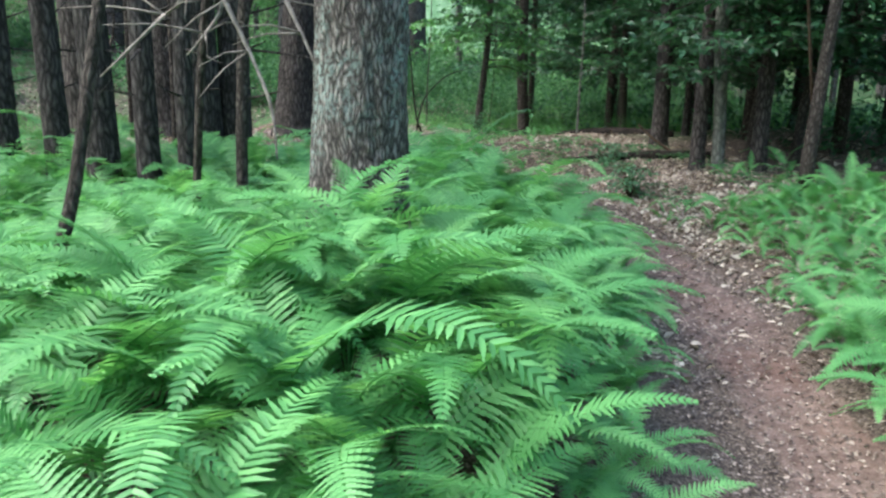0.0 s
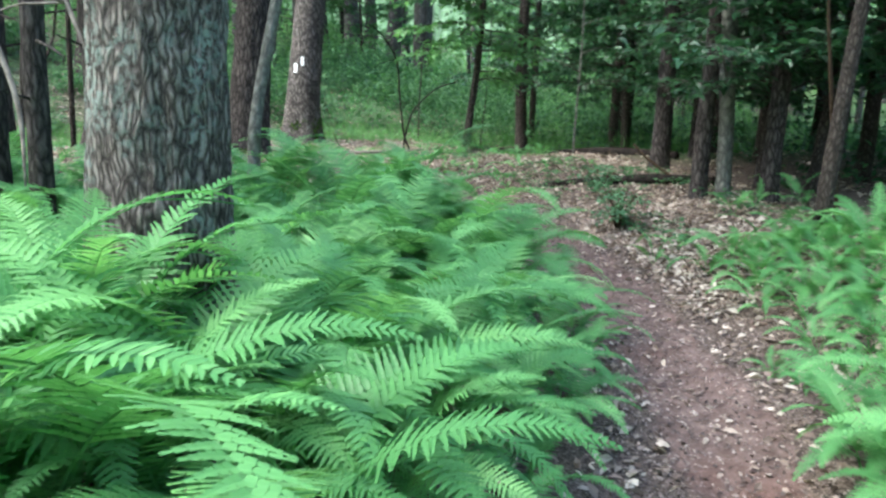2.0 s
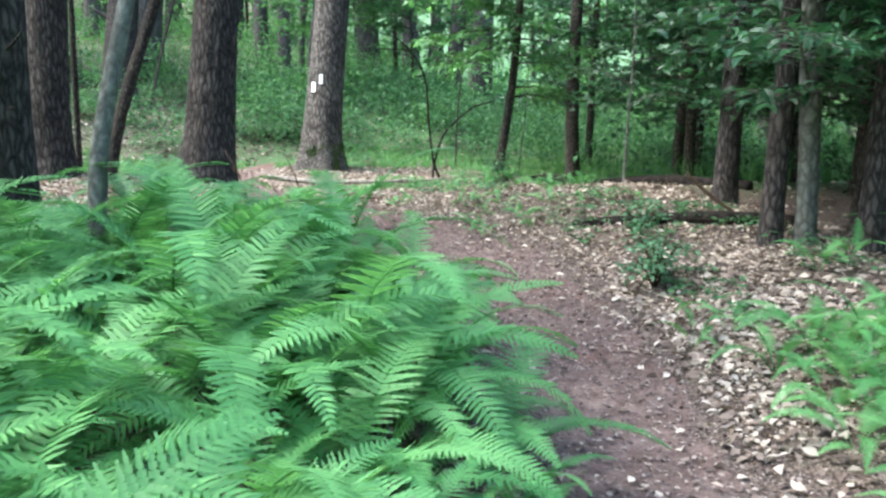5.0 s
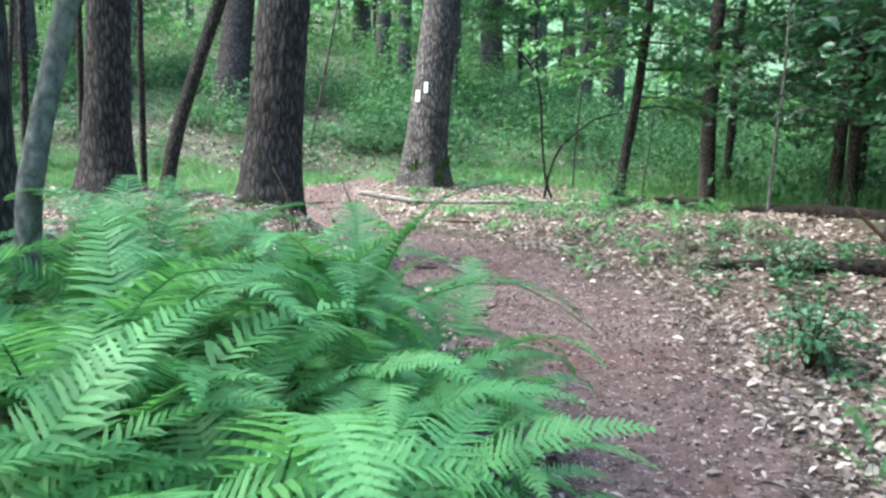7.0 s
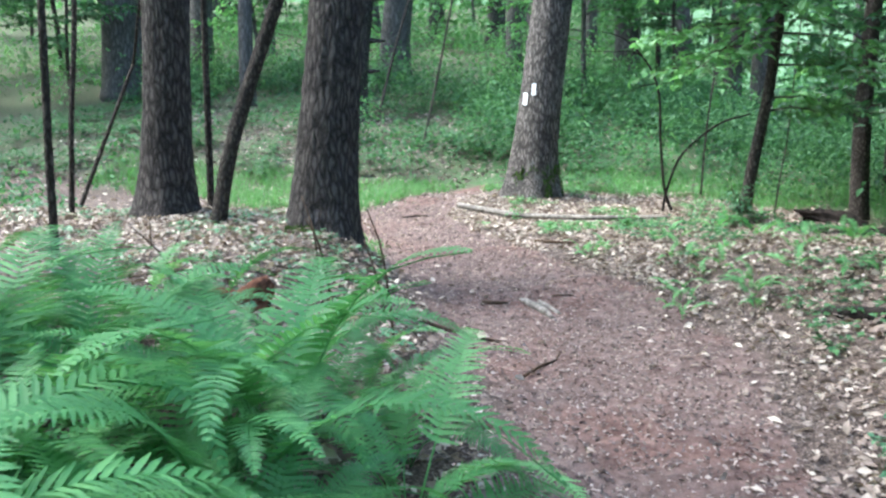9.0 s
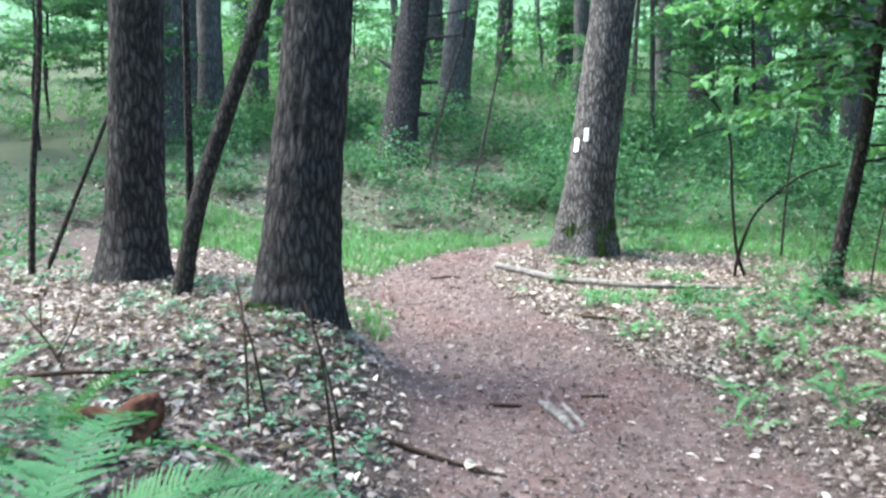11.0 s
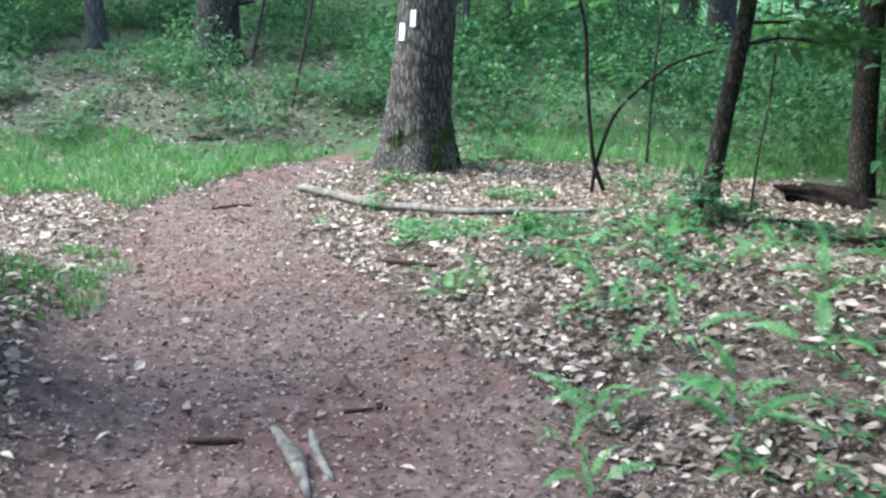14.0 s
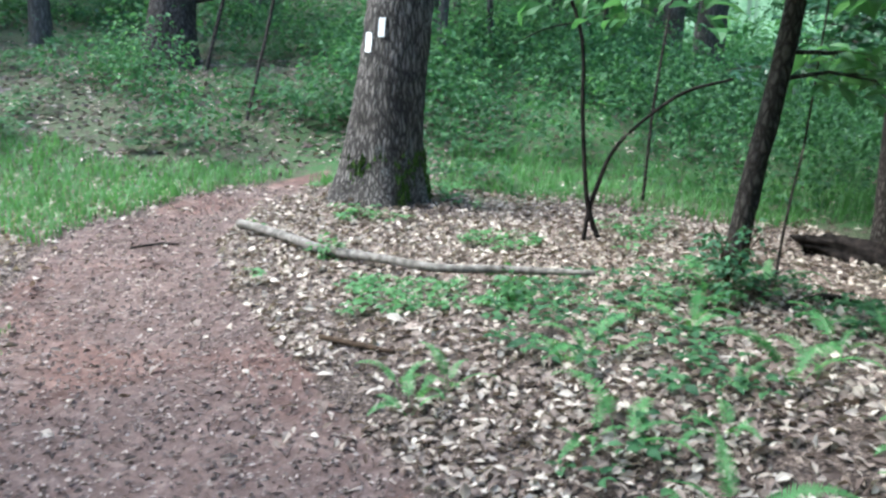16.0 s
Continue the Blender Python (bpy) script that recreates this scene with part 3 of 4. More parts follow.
leafy_tree("dark leaning sapling rising from a fern clump",
           [(2.5, 4.25, foot(2.5, 4.25), 0.062), (2.54, 4.26, 0.8, 0.056), (2.62, 4.28, 1.5, 0.05), (2.74, 4.3, 2.6, 0.044), (2.9, 4.35, 4.5, 0.02)], YOUNG, [], LEAF_DEEP, 36.7, 0.1, name="sapling", more=8, fill=(2.6, 4.2))
leafy_tree("thin pale leaning sapling beside the fern strip",
           [(2.72, 3.2, foot(2.72, 3.2), 0.032), (2.82, 3.2, 0.75, 0.028), (2.95, 3.2, 1.3, 0.025), (3.05, 3.22, 1.9, 0.022), (3.2, 3.3, 3.4, 0.01)], SILVER, [], LEAF_DEEP, 37.9, 0.1, name="sapling", sides=10, more=5, fill=(2.3, 3.3), relief=0.002)
# the clump of forked stems
for k, (x, y, r, lx, ly, bark) in enumerate(((2.78, 6.25, 0.075, 0.05, 0.0, PINE), (2.98, 6.15, 0.06, -0.1, 0.0, SILVER), (3.15, 6.35, 0.045, -0.05, 0.05, SILVER), (3.25, 5.85, 0.08, 0.12, 0.1, PINE), (3.55, 6.4, 0.06, 0.3, 0.1, YOUNG), (3.9, 6.1, 0.05, 0.25, 0.0, YOUNG))):
    leafy_tree("stem of a clump of young trees with shaded leafy branches",
               [(x, y, foot(x, y), r * 1.1), (x + 0.3 * lx, y + 0.3 * ly, 0.9, r), (x + lx, y + ly, 2.0, r * 0.93), (x + 1.6 * lx, y + ly, 4.5, r * 0.55)], bark, [], LEAF_DEEP, 40.2 + k, 0.125,
               more=15, fill=(1.0, 4.2), reach=(0.5, 1.5), group="clump of young stems")
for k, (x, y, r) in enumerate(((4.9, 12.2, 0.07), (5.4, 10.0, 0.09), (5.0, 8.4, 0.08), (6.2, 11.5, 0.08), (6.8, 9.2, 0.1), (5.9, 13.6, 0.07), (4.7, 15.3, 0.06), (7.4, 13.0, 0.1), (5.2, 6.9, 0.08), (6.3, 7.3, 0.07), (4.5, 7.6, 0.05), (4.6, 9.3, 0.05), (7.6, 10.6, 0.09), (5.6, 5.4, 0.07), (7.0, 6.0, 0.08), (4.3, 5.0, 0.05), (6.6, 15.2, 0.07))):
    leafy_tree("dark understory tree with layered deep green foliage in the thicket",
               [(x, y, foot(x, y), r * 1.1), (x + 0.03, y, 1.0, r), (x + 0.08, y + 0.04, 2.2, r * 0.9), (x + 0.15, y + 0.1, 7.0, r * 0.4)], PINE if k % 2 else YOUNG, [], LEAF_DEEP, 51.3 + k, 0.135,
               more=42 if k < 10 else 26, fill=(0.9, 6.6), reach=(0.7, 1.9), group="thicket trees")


# ---- snag and background trunks ----
tree("dead_snag", "grey-brown dead pine snag with broken branch stubs on the slope",
     [(-3.83, 19.3, foot(-3.83, 19.3) - 0.05, 0.36), (-3.78, 19.36, 1.5, 0.31), (-3.7, 19.5, 2.4, 0.29), (-3.5, 19.73, 4.3, 0.25), (-3.3, 19.9, 6.5, 0.2)], PINE, 40, 0.08, 0.02, 12, 0.35, 21.3, top=7,
     stubs=((2.5, 3.0, 0.6, 0.3, 0.07), (2.35, 0.1, 0.6, -0.02, 0.08), (3.1, -0.2, 1.1, 0.05, 0.05), (3.5, 0.1, 1.0, 0.12, 0.035), (3.8, 0.2, 0.9, 0.3, 0.03), (1.75, 0.2, 0.55, 0.02, 0.08), (3.3, 2.9, 0.5, 0.4, 0.03)))
for k, (x, y, r, dx) in enumerate(((-4.0, 24.6, 0.36, 0.75), (0.9, 28.5, 0.2, 0.1), (1.75, 24.6, 0.28, -0.25), (-9.3, 20.8, 0.36, 0.25), (-13.0, 36, 0.6, 0.3), (-12.5, 27, 0.4, 0.2), (-0.5, 24.0, 0.16, 0.1), (5.2, 26.0, 0.3, 0.1), (-6.6, 33, 0.35, -0.2), (-2.2, 33, 0.3, 0.3))):
    tree("background_tree", "tall grey-brown forest trunk on the far slope",
         [(x, y, foot(x, y), r * 1.15), (x + 0.1 * dx, y, foot(x, y) + 1.2, r), (x + 0.4 * dx, y, foot(x, y) + 3, r * 0.95), (x + dx, y + 0.1, foot(x, y) + 6.5, r * 0.85)], FARBARK, 18, 0.2, 0.02, 8, 0.3, 61.7 + k,
         crown_at=8, crown_size=3.4, leaves=800, leaf=LEAF_MID, top=16, group="far trunks", leaf_len=0.2)


def grove():
    """Farther woods: four kinds of tree, repeated."""
    rng = np.random.default_rng(77)
    tall, small = [], []
    for k in range(3):
        r = (0.14, 0.2, 0.27)[k]
        tall.append(tree("forest_tree", "straight forest tree in the woods beyond the trail", [(0, 0, 0, r * 1.2), (0.02, 0, 1.5, r), (0.1 * k, 0.1, 4, r * 0.93), (0.2 * k, 0.1, 7, r * 0.85)], FARBARK, 14, 0.25, 0.015, 9, 0.3, 81.1 + k,
                         crown_at=5.5, crown_size=3.0, leaves=1000, leaf=LEAF_MID, top=14, group="forest trees", leaf_len=0.2))
    for k in range(4):
        r = 0.035 + 0.012 * k
        small.append(leafy_tree("slender understory tree with light green leaves in the woods", [(0, 0, 0, r * 1.1), (0.05, 0, 1.2, r), (0.1 * k - 0.1, 0.1, 2.6, r * 0.85), (0.15 * k, 0.1, 6.0, r * 0.4)], FARBARK if k % 2 else YOUNG, [],
                                LEAF_PALE if k % 2 else LEAF_MID, 91.4 + k, 0.15, more=26, fill=(1.0 + 0.3 * k, 5.8), reach=(0.7, 1.8), group="understory saplings", name="background_sapling"))
    spots = []

    def free(x, y, d):
        return all((x - a) ** 2 + (y - b) ** 2 > d * d for a, b in spots)

    first_tall, first_small = set(), set()
    placed = 0
    while placed < 150:
        small_one = placed >= 62
        a = rng.uniform(-1.0, 1.05) if rng.uniform() < 0.8 else rng.uniform(-3.14, 3.14)
        d = rng.uniform(17 if small_one else 19, 42 if small_one else 55)
        x, y = math.sin(a) * d, 2 + math.cos(a) * d
        if not free(x, y, 1.3) or (-2.6 < x < 1.8 and y < 19) or (y < 16 and abs(x) < 7) or (-6.2 < x < -2.6 and y < 31):
            continue
        spots.append((x, y))
        kinds, used = (small, first_small) if small_one else (tall, first_tall)
        k = int(rng.integers(len(kinds)))
        m = pose(x, y, foot(x, y) - 0.05, 0, 0, rng.uniform(0, 360))
        if k not in used:
            used.add(k)
            kinds[k].matrix_basis = m
        else:
            copy_thing(kinds[k], m)
        placed += 1


grove()


# ---- ferns ----
def frond_mesh(seed, length, arch, pairs, lobes, material):
    """A fern frond: a bowed stalk with paired, toothed leaflets that shorten towards tip and base."""
    rng = np.random.default_rng(seed)
    n = 40
    ang = radians(80) - radians(arch) * np.linspace(0, 1, n) ** 1.5
    ds = length / n
    px, pz = np.concatenate([[0], np.cumsum(np.cos(ang) * ds)]), np.concatenate([[0], np.cumsum(np.sin(ang) * ds)])
    py = 0.05 * rng.normal() * np.linspace(0, 1, n + 1) ** 2 * length
    at_u = lambda u: np.array([np.interp(u, np.linspace(0, 1, n + 1), q) for q in (px, py, pz)])
    stalk = tube([(*at_u(u), 0.0035 * (1.15 - u)) for u in (0, 0.25, 0.5, 0.75, 1.0)], 4, length / 9, close=False)
    verts, faces = [np.array(v) for v in stalk[0]], list(stalk[1])
    roll = rng.normal() * 0.25
    for k in range(pairs):
        u = 0.33 + 0.66 * (k / (pairs - 1)) ** 0.93
        p, q = at_u(u), at_u(min(1, u + 0.02))
        way = q - p if u < 0.98 else p - at_u(u - 0.02)
        way = way / np.linalg.norm(way)
        v = (u - 0.33) / 0.67
        size = 0.145 * length * (1 - v) ** 0.75 * min(1.0, 0.55 + 1.9 * v) + 0.006
        wide = 0.66 * length / pairs * 0.52 * (1 - 0.3 * v)
        for s in (-1, 1):
            side = np.array([0, s, 0.0])
            nor = np.cross(way, side) * (-s)
            nor = nor if nor[2] > 0 else -nor
            d = side * math.cos(0.3) + way * (0.28 + 0.35 * v) + nor * (0.18 + s * roll * 0.4) + rng.normal(size=3) * 0.05
            d /= np.linalg.norm(d)
            e = way - d * (way @ d)
            e /= np.linalg.norm(e)
            L = size * rng.uniform(0.9, 1.08)
            sag = rng.uniform(0.06, 0.22) * L
            row = []
            for i in range(lobes + 1):
                w = i / lobes
                row.append(len(verts))
                verts.append(p + d * L * w - np.array([0, 0, sag * w * w]))
            for i in range(lobes):
                w1, w2 = (i + 0.18) / lobes, (i + 1.02) / lobes
                half = wide * (1 - 0.93 * ((i + 0.4) / lobes) ** 1.4) * rng.uniform(0.88, 1.12) + 0.0008
                rim = ((w1, half * 0.86), (w2, half * 0.92))
                if lobes < 4:
                    rim = tuple((w, wide * (1 - w ** 1.6) * min(1.0, 0.6 + 2 * w) + 0.0006) for w in (i / lobes, (i + 1) / lobes))
                for g in (-1, 1):
                    o = len(verts)
                    for w, h in rim:
                        verts.append(p + d * L * w - np.array([0, 0, sag * w * w]) + g * e * h + nor * 0.12 * h)
                    faces.append((row[i], o, o + 1, row[i + 1]) if g * s < 0 else (row[i], row[i + 1], o + 1, o))
    return mesh_of("frond", verts, faces, material)


FRONDS = [frond_mesh(200 + k, 0.78 + 0.06 * (k % 4), 84 + 10 * (k % 5), 36, 5, FERN) for k in range(10)]
SPARE = [frond_mesh(300 + k, 0.76 + 0.06 * (k % 4), 86 + 11 * (k % 4), 34, 2, FERN_FAR) for k in range(6)]


def frond_poses(rng, size, fronds):
    """Fronds of one clump, some tall and arching, some low between them."""
    a0 = rng.uniform(0, 360)
    for k in range(fronds):
        q = size * (rng.uniform(0.85, 1.15) if k % 3 else rng.uniform(0.55, 0.8))
        yield pose(0, 0, 0, rng.uniform(-16, 16), rng.uniform(-6, 24), a0 + 360 * k / fronds + rng.uniform(-24, 24)) @ Matrix.Diagonal((q, q, q * rng.uniform(0.85, 1.1), 1))


def fern_plant(rng, x, y, size, fronds, meshes, label, group):
    t = empty("fern", x, y, foot(x, y) - 0.02, label, "fern", group)
    for m in frond_poses(rng, size, fronds):
        part("frond", meshes[int(rng.integers(len(meshes)))], t).matrix_basis = m
    return t


def fern_mass(rng, spots, fronds):
    """The back of the fern bed, too far and dense to tell plant from plant."""
    shapes = []
    for me in SPARE:
        co = np.empty(len(me.vertices) * 3)
        me.vertices.foreach_get("co", co)
        shapes.append((co.reshape(-1, 3), [tuple(p.vertices) for p in me.polygons]))
    verts, faces, base = [], [], 0
    for x, y, size in spots:
        for m in frond_poses(rng, size, fronds):
            co, polys = shapes[int(rng.integers(len(shapes)))]
            a = np.array(m)
            verts.append(co @ a[:3, :3].T + a[:3, 3] + np.array([x, y, foot(x, y) - 0.02]))
            faces.extend(tuple(i + base for i in p) for p in polys)
            base += len(co)
    return tagged(new("fern_bed", mesh_of("fern_bed", np.concatenate(verts).tolist(), faces, FERN_FAR)), "dense bed of bright green arching ferns behind the oak", "ferns", kind="stuff")


WORN = [(-2.6, -1.8), (-1.1, 0.05), (-0.2, 1.7), (0.4, 2.7)]


def worn_gap(x, y):
    """Metres from the side track by which people step off the trail."""
    best = 99.0
    for (ax, ay), (bx, by) in zip(WORN, WORN[1:]):
        dx, dy = bx - ax, by - ay
        u = min(1.0, max(0.0, ((x - ax) * dx + (y - ay) * dy) / (dx * dx + dy * dy)))
        best = min(best, math.hypot(x - ax - u * dx, y - ay - u * dy))
    return best


def in_fern_bed(x, y):
    """The bed on the left of the trail, and the strip on its right."""
    gap = trail_gap(x, y)
    left = x < 0.95
    if worn_gap(x, y) < 0.38:
        return False
    if left:
        return gap > (0.16 if y < 3.6 else 0.3) and -1.5 < y < 5.85 + 0.25 * math.sin(3 * x) + 0.2 * max(0, -x - 1.6) and x > -5.0
    return gap > 0.4 and 0.6 < y < 4.3 and x < 3.0


FERN_SPOTS = []


def plant_ferns():
    rng = np.random.default_rng(11)
    tries, back, near_ones = 0, [], 0
    while len(FERN_SPOTS) < 560 and tries < 16000:
        tries += 1
        x, y = rng.uniform(-4.8, 3.0), rng.uniform(-1.4, 7.4)
        if not in_fern_bed(x, y):
            continue
        near = 0.2 if y < 5.2 else 0.26
        if any((x - a) ** 2 + (y - b) ** 2 < near * near for a, b in FERN_SPOTS) or (x + 1.82) ** 2 + (y - 1.94) ** 2 < 0.09:
            continue
        FERN_SPOTS.append((x, y))
        right = x > 0.9
        edge = trail_gap(x, y) < 0.5
        size = rng.uniform(0.82, 1.12) * (0.52 if right else 1.0) * (0.78 if edge else 1.0) * (0.85 if y > 5.4 else 1.08) * (0.6 if worn_gap(x, y) < 0.6 else 0.8 if worn_gap(x, y) < 0.8 else 1.0)
        if near_ones < 232 and (edge or right or worn_gap(x, y) < 1.0 or (y > 2 and trail_gap(x, y) < 0.9)):
            near_ones += 1
            fern_plant(rng, x, y, size, 9, FRONDS,
                       "bright green fern clump with arching fronds beside the trail" if edge else "bright green arching fern in a dense fern bed", "ferns along the trail")
        else:
            back.append((x, y, size))
    fern_mass(rng, back, 8)
    small = ((-0.95, 6.2, 0.75), (-0.5, 5.95, 0.8), (-1.3, 6.3, 0.6), (0.66, 9.95, 0.34), (0.78, 10.1, 0.36), (0.6, 10.15, 0.3), (-0.6, 5.75, 0.85), (-0.22, 5.8, 0.7), (1.68, 8.64, 0.36), (1.35, 9.6, 0.42), (1.6, 9.2, 0.4), (1.95, 9.9, 0.45), (1.3, 10.3, 0.35), (2.3, 10.4, 0.4), (1.75, 10.6, 0.42), (2.2, 9.4, 0.4), (1.25, 8.8, 0.35), (1.65, 8.5, 0.38), (2.0, 8.9, 0.4),
             (1.95, 11.1, 0.36), (2.25, 11.2, 0.4), (2.95, 5.6, 0.5), (3.3, 5.4, 0.55), (2.6, 5.4, 0.45), (3.6, 5.9, 0.55), (1.75, 4.9, 0.5), (1.5, 4.75, 0.45), (2.6, 9.6, 0.4), (2.8, 10.6, 0.36))
    for x, y, s in ((-2.0, 1.42, 1.35), (-1.62, 1.36, 1.3), (-2.32, 1.6, 1.3), (-1.36, 1.62, 1.25), (-1.85, 1.2, 1.25), (-2.25, 1.15, 1.3), (-2.6, 1.4, 1.2), (-1.35, 2.05, 1.2), (-2.05, 1.0, 1.45), (-1.72, 0.98, 1.4), (-1.45, 1.25, 1.15), (-1.2, 1.6, 1.0), (-2.5, 0.95, 1.35)):
        fern_plant(rng, x, y, 0.86 * s, 9, FRONDS, "tall bright green fern at the foot of the oak", "ferns along the trail")
    for _ in range(24):
        small += ((rng.uniform(1.15, 2.7), rng.uniform(8.1, 10.9), rng.uniform(0.2, 0.36)),)
    for x, y, s in small:
        fern_plant(rng, x, y, s, 5, FRONDS if s > 0.36 else SPARE, "small fresh green fern growing through leaf litter", "small ferns")


plant_ferns()

# one long frond arching past the oak
tall_fern = empty("fern", -1.98, 1.4, foot(-1.98, 1.4) - 0.02, "tall fern with one long frond arching before the oak", "fern", "ferns along the trail")
for heading, size, lean in ((30, 1.12, 2), (120, 1.0, 0), (200, 0.95, 5), (290, 1.0, -4), (345, 1.05, 3)):
    part("frond", FRONDS[0], tall_fern).matrix_basis = pose(0, 0, 0, 0, lean, heading) @ Matrix.Diagonal((size, size, size * 1.25, 1))


# ---- low plants ----
def herb(x, y, stem, leaves, rng, size):
    """Places of the leaves of one small herb."""
    z = land(x, y)
    a = rng.uniform(0, 6.283)
    out = []
    for k in range(leaves):
        b = a + 6.283 * k / leaves + rng.normal() * 0.3
        d = np.array([math.cos(b), math.sin(b), rng.uniform(-0.1, 0.3)])
        out.append((np.array([x, y, z + stem * rng.uniform(0.7, 1.0)]) + 0.006 * d, d, size * rng.uniform(0.7, 1.2)))
    return out


def herb_patch(name, label, material, spots, rng, stem, size, leaves=4, broad=0.6):
    rows = [r for x, y in spots for r in herb(x, y, stem * rng.uniform(0.5, 1.3), leaves, rng, size)]
    pos, way, length = np.array([r[0] for r in rows]), np.array([r[1] for r in rows]), np.array([r[2] for r in rows])
    nor = np.array([0, 0, 1.0]) + rng.normal(size=(len(rows), 3)) * 0.25
    me = mesh_of(name, *leaf_set(pos, way, nor, length, length * broad, 0.1, 0.2), material)
    return tagged(new(name, me), label, "plants", kind="stuff")


rng = np.random.default_rng(21)


def scatter(n, x0, x1, y0, y1, keep):
    out = []
    while len(out) < n:
        x, y = rng.uniform(x0, x1), rng.uniform(y0, y1)
        if keep(x, y):
            out.append((x, y))
    return out


def clumpy(x, y, scale, cut):
    return noise.noise(Vector((x * scale, y * scale, 5.5))) > cut


herb_patch("woodland_herbs", "low blue-green woodland herbs over pale leaf litter", HERB,
           scatter(620, -4.6, 0.2, 6.2, 10.4, lambda x, y: trail_gap(x, y) > 0.15 and clumpy(x, y, 1.6, -0.08)), rng, 0.06, 0.042)
herb_patch("trailside_herbs", "low green herbs beside the trail among dead leaves", LEAF_MID,
           scatter(560, 0.9, 3.2, 5.0, 11.8, lambda x, y: trail_gap(x, y) > 0.35 and clumpy(x, y, 1.3, 0.05)), rng, 0.09, 0.055)
herb_patch("sprouts", "scattered green seedlings in leaf litter round the blazed tree", LEAF_PALE,
           scatter(420, -1.2, 2.2, 10.9, 14.6, lambda x, y: trail_gap(x, y) > 0.12 and clumpy(x, y, 1.9, 0.12) and not (-0.9 < x < 1.6 and 10.9 < y < 12.7 and abs(y - 12.15 + 0.45 * x) < 0.35)), rng, 0.07, 0.05)
herb_patch("slope_herbs", "sparse dark herbs and seedlings on the shaded slope", LEAF_MID,
           scatter(4000, -9, 1.0, 14.5, 23, lambda x, y: trail_gap(x, y) > 0.3 and clumpy(x, y, 1.1, -0.15 if x > -1.4 else 0.08)), rng, 0.2, 0.062, 6)
herb_patch("fern_floor_herbs", "small shaded herbs under the fern bed", HERB,
           scatter(500, -4.5, 0.4, 0, 6.4, lambda x, y: in_fern_bed(x, y)), rng, 0.12, 0.06)


def bushy(x, y, tall, wide, count, name, label, leaf, seed, group="", size=0.05):
    """A low seedling or shrub: stems and leaves."""
    r = np.random.default_rng(seed)
    z = foot(x, y)
    t = empty(name, x, y, z, label, "plant", group)
    stems, sprays = [], []
    for k in range(max(4, count // 7)):
        a = r.uniform(0, 6.283)
        tip = np.array([x + math.cos(a) * wide * r.uniform(0.2, 1), y + math.sin(a) * wide * r.uniform(0.2, 1), z + tall * r.uniform(0.55, 1)])
        stems.append(tube([(x, y, z - 0.02, 0.006), (*(0.5 * (tip + (x, y, z)) + (0, 0, 0.1 * tall)), 0.004), (*tip, 0.002)], 5, 0.1))
        for _ in range(6):
            u = r.uniform(0.3, 1.0)
            sprays.append((np.array([x, y, z]) * (1 - u) + tip * u, unit(r, 1, 0.4)[0], wide * r.uniform(0.3, 0.6)))
    tw, lv = leafy_sprays(r, sprays, size, size * 0.55, 0.018, 0.002)
    for q in stems:
        part("stem", sit(mesh_of("stem", *q, STALK, True), x, y, z), t)
    tagged(part("twigwork", sit(mesh_of("twigwork", *tw, STALK), x, y, z), t), kind="stuff")
    tagged(part("foliage", sit(mesh_of("foliage", *lv, leaf), x, y, z), t), kind="stuff")
    return t


bushy(1.8, 5.92, 0.4, 0.26, 90, "seedling", "bushy dark green seedling in leaf litter", HERB, 502)
bushy(2.05, 11.15, 0.4, 0.22, 50, "seedling", "leafy green shoots at the foot of a thin tree", HERB, 503)
bushy(1.0, 11.1, 0.15, 0.2, 40, "seedling", "low yellowish green seedling in dead leaves", LEAF_PALE, 504)
bushy(-0.05, 12.1, 0.14, 0.14, 40, "seedling", "low green seedling by a fallen stick", LEAF_PALE, 505)
bushy(2.3, 7.3, 0.28, 0.3, 50, "seedling", "low green bramble beside a rotten log", HERB, 507)


def undergrowth(name, label, leaf, n, keep, x0, x1, y0, y1, tall, seed, size=0.09, per=34):
    r = np.random.default_rng(seed)
    pos, along = [], []
    k = 0
    while k < n:
        x, y = r.uniform(x0, x1), r.uniform(y0, y1)
        if not keep(x, y):
            continue
        k += 1
        z, h, w = land(x, y), tall * r.uniform(0.35, 1.0), r.uniform(0.25, 0.6)
        d = unit(r, per, 0.6)
        p = np.array([x, y, z + 0.45 * h]) + d * np.array([w, w, 0.55 * h]) * r.uniform(0.55, 1.0, (per, 1))
        p[:, 2] = np.maximum(p[:, 2], z + 0.03)
        pos.append(p), along.append(d * (1, 1, 0.4) + r.normal(size=(per, 3)) * 0.5)
    pos, along = np.concatenate(pos), np.concatenate(along)
    s = size * r.uniform(0.6, 1.25, len(pos))
    nor = np.array([0, 0, 1.0]) + r.normal(size=pos.shape) * 0.45
    me = mesh_of(name, *leaf_set(pos, along, nor, s, s * 0.5, 0.12, 0.25), leaf)
    return tagged(new(name, me), label, "undergrowth", kind="stuff")


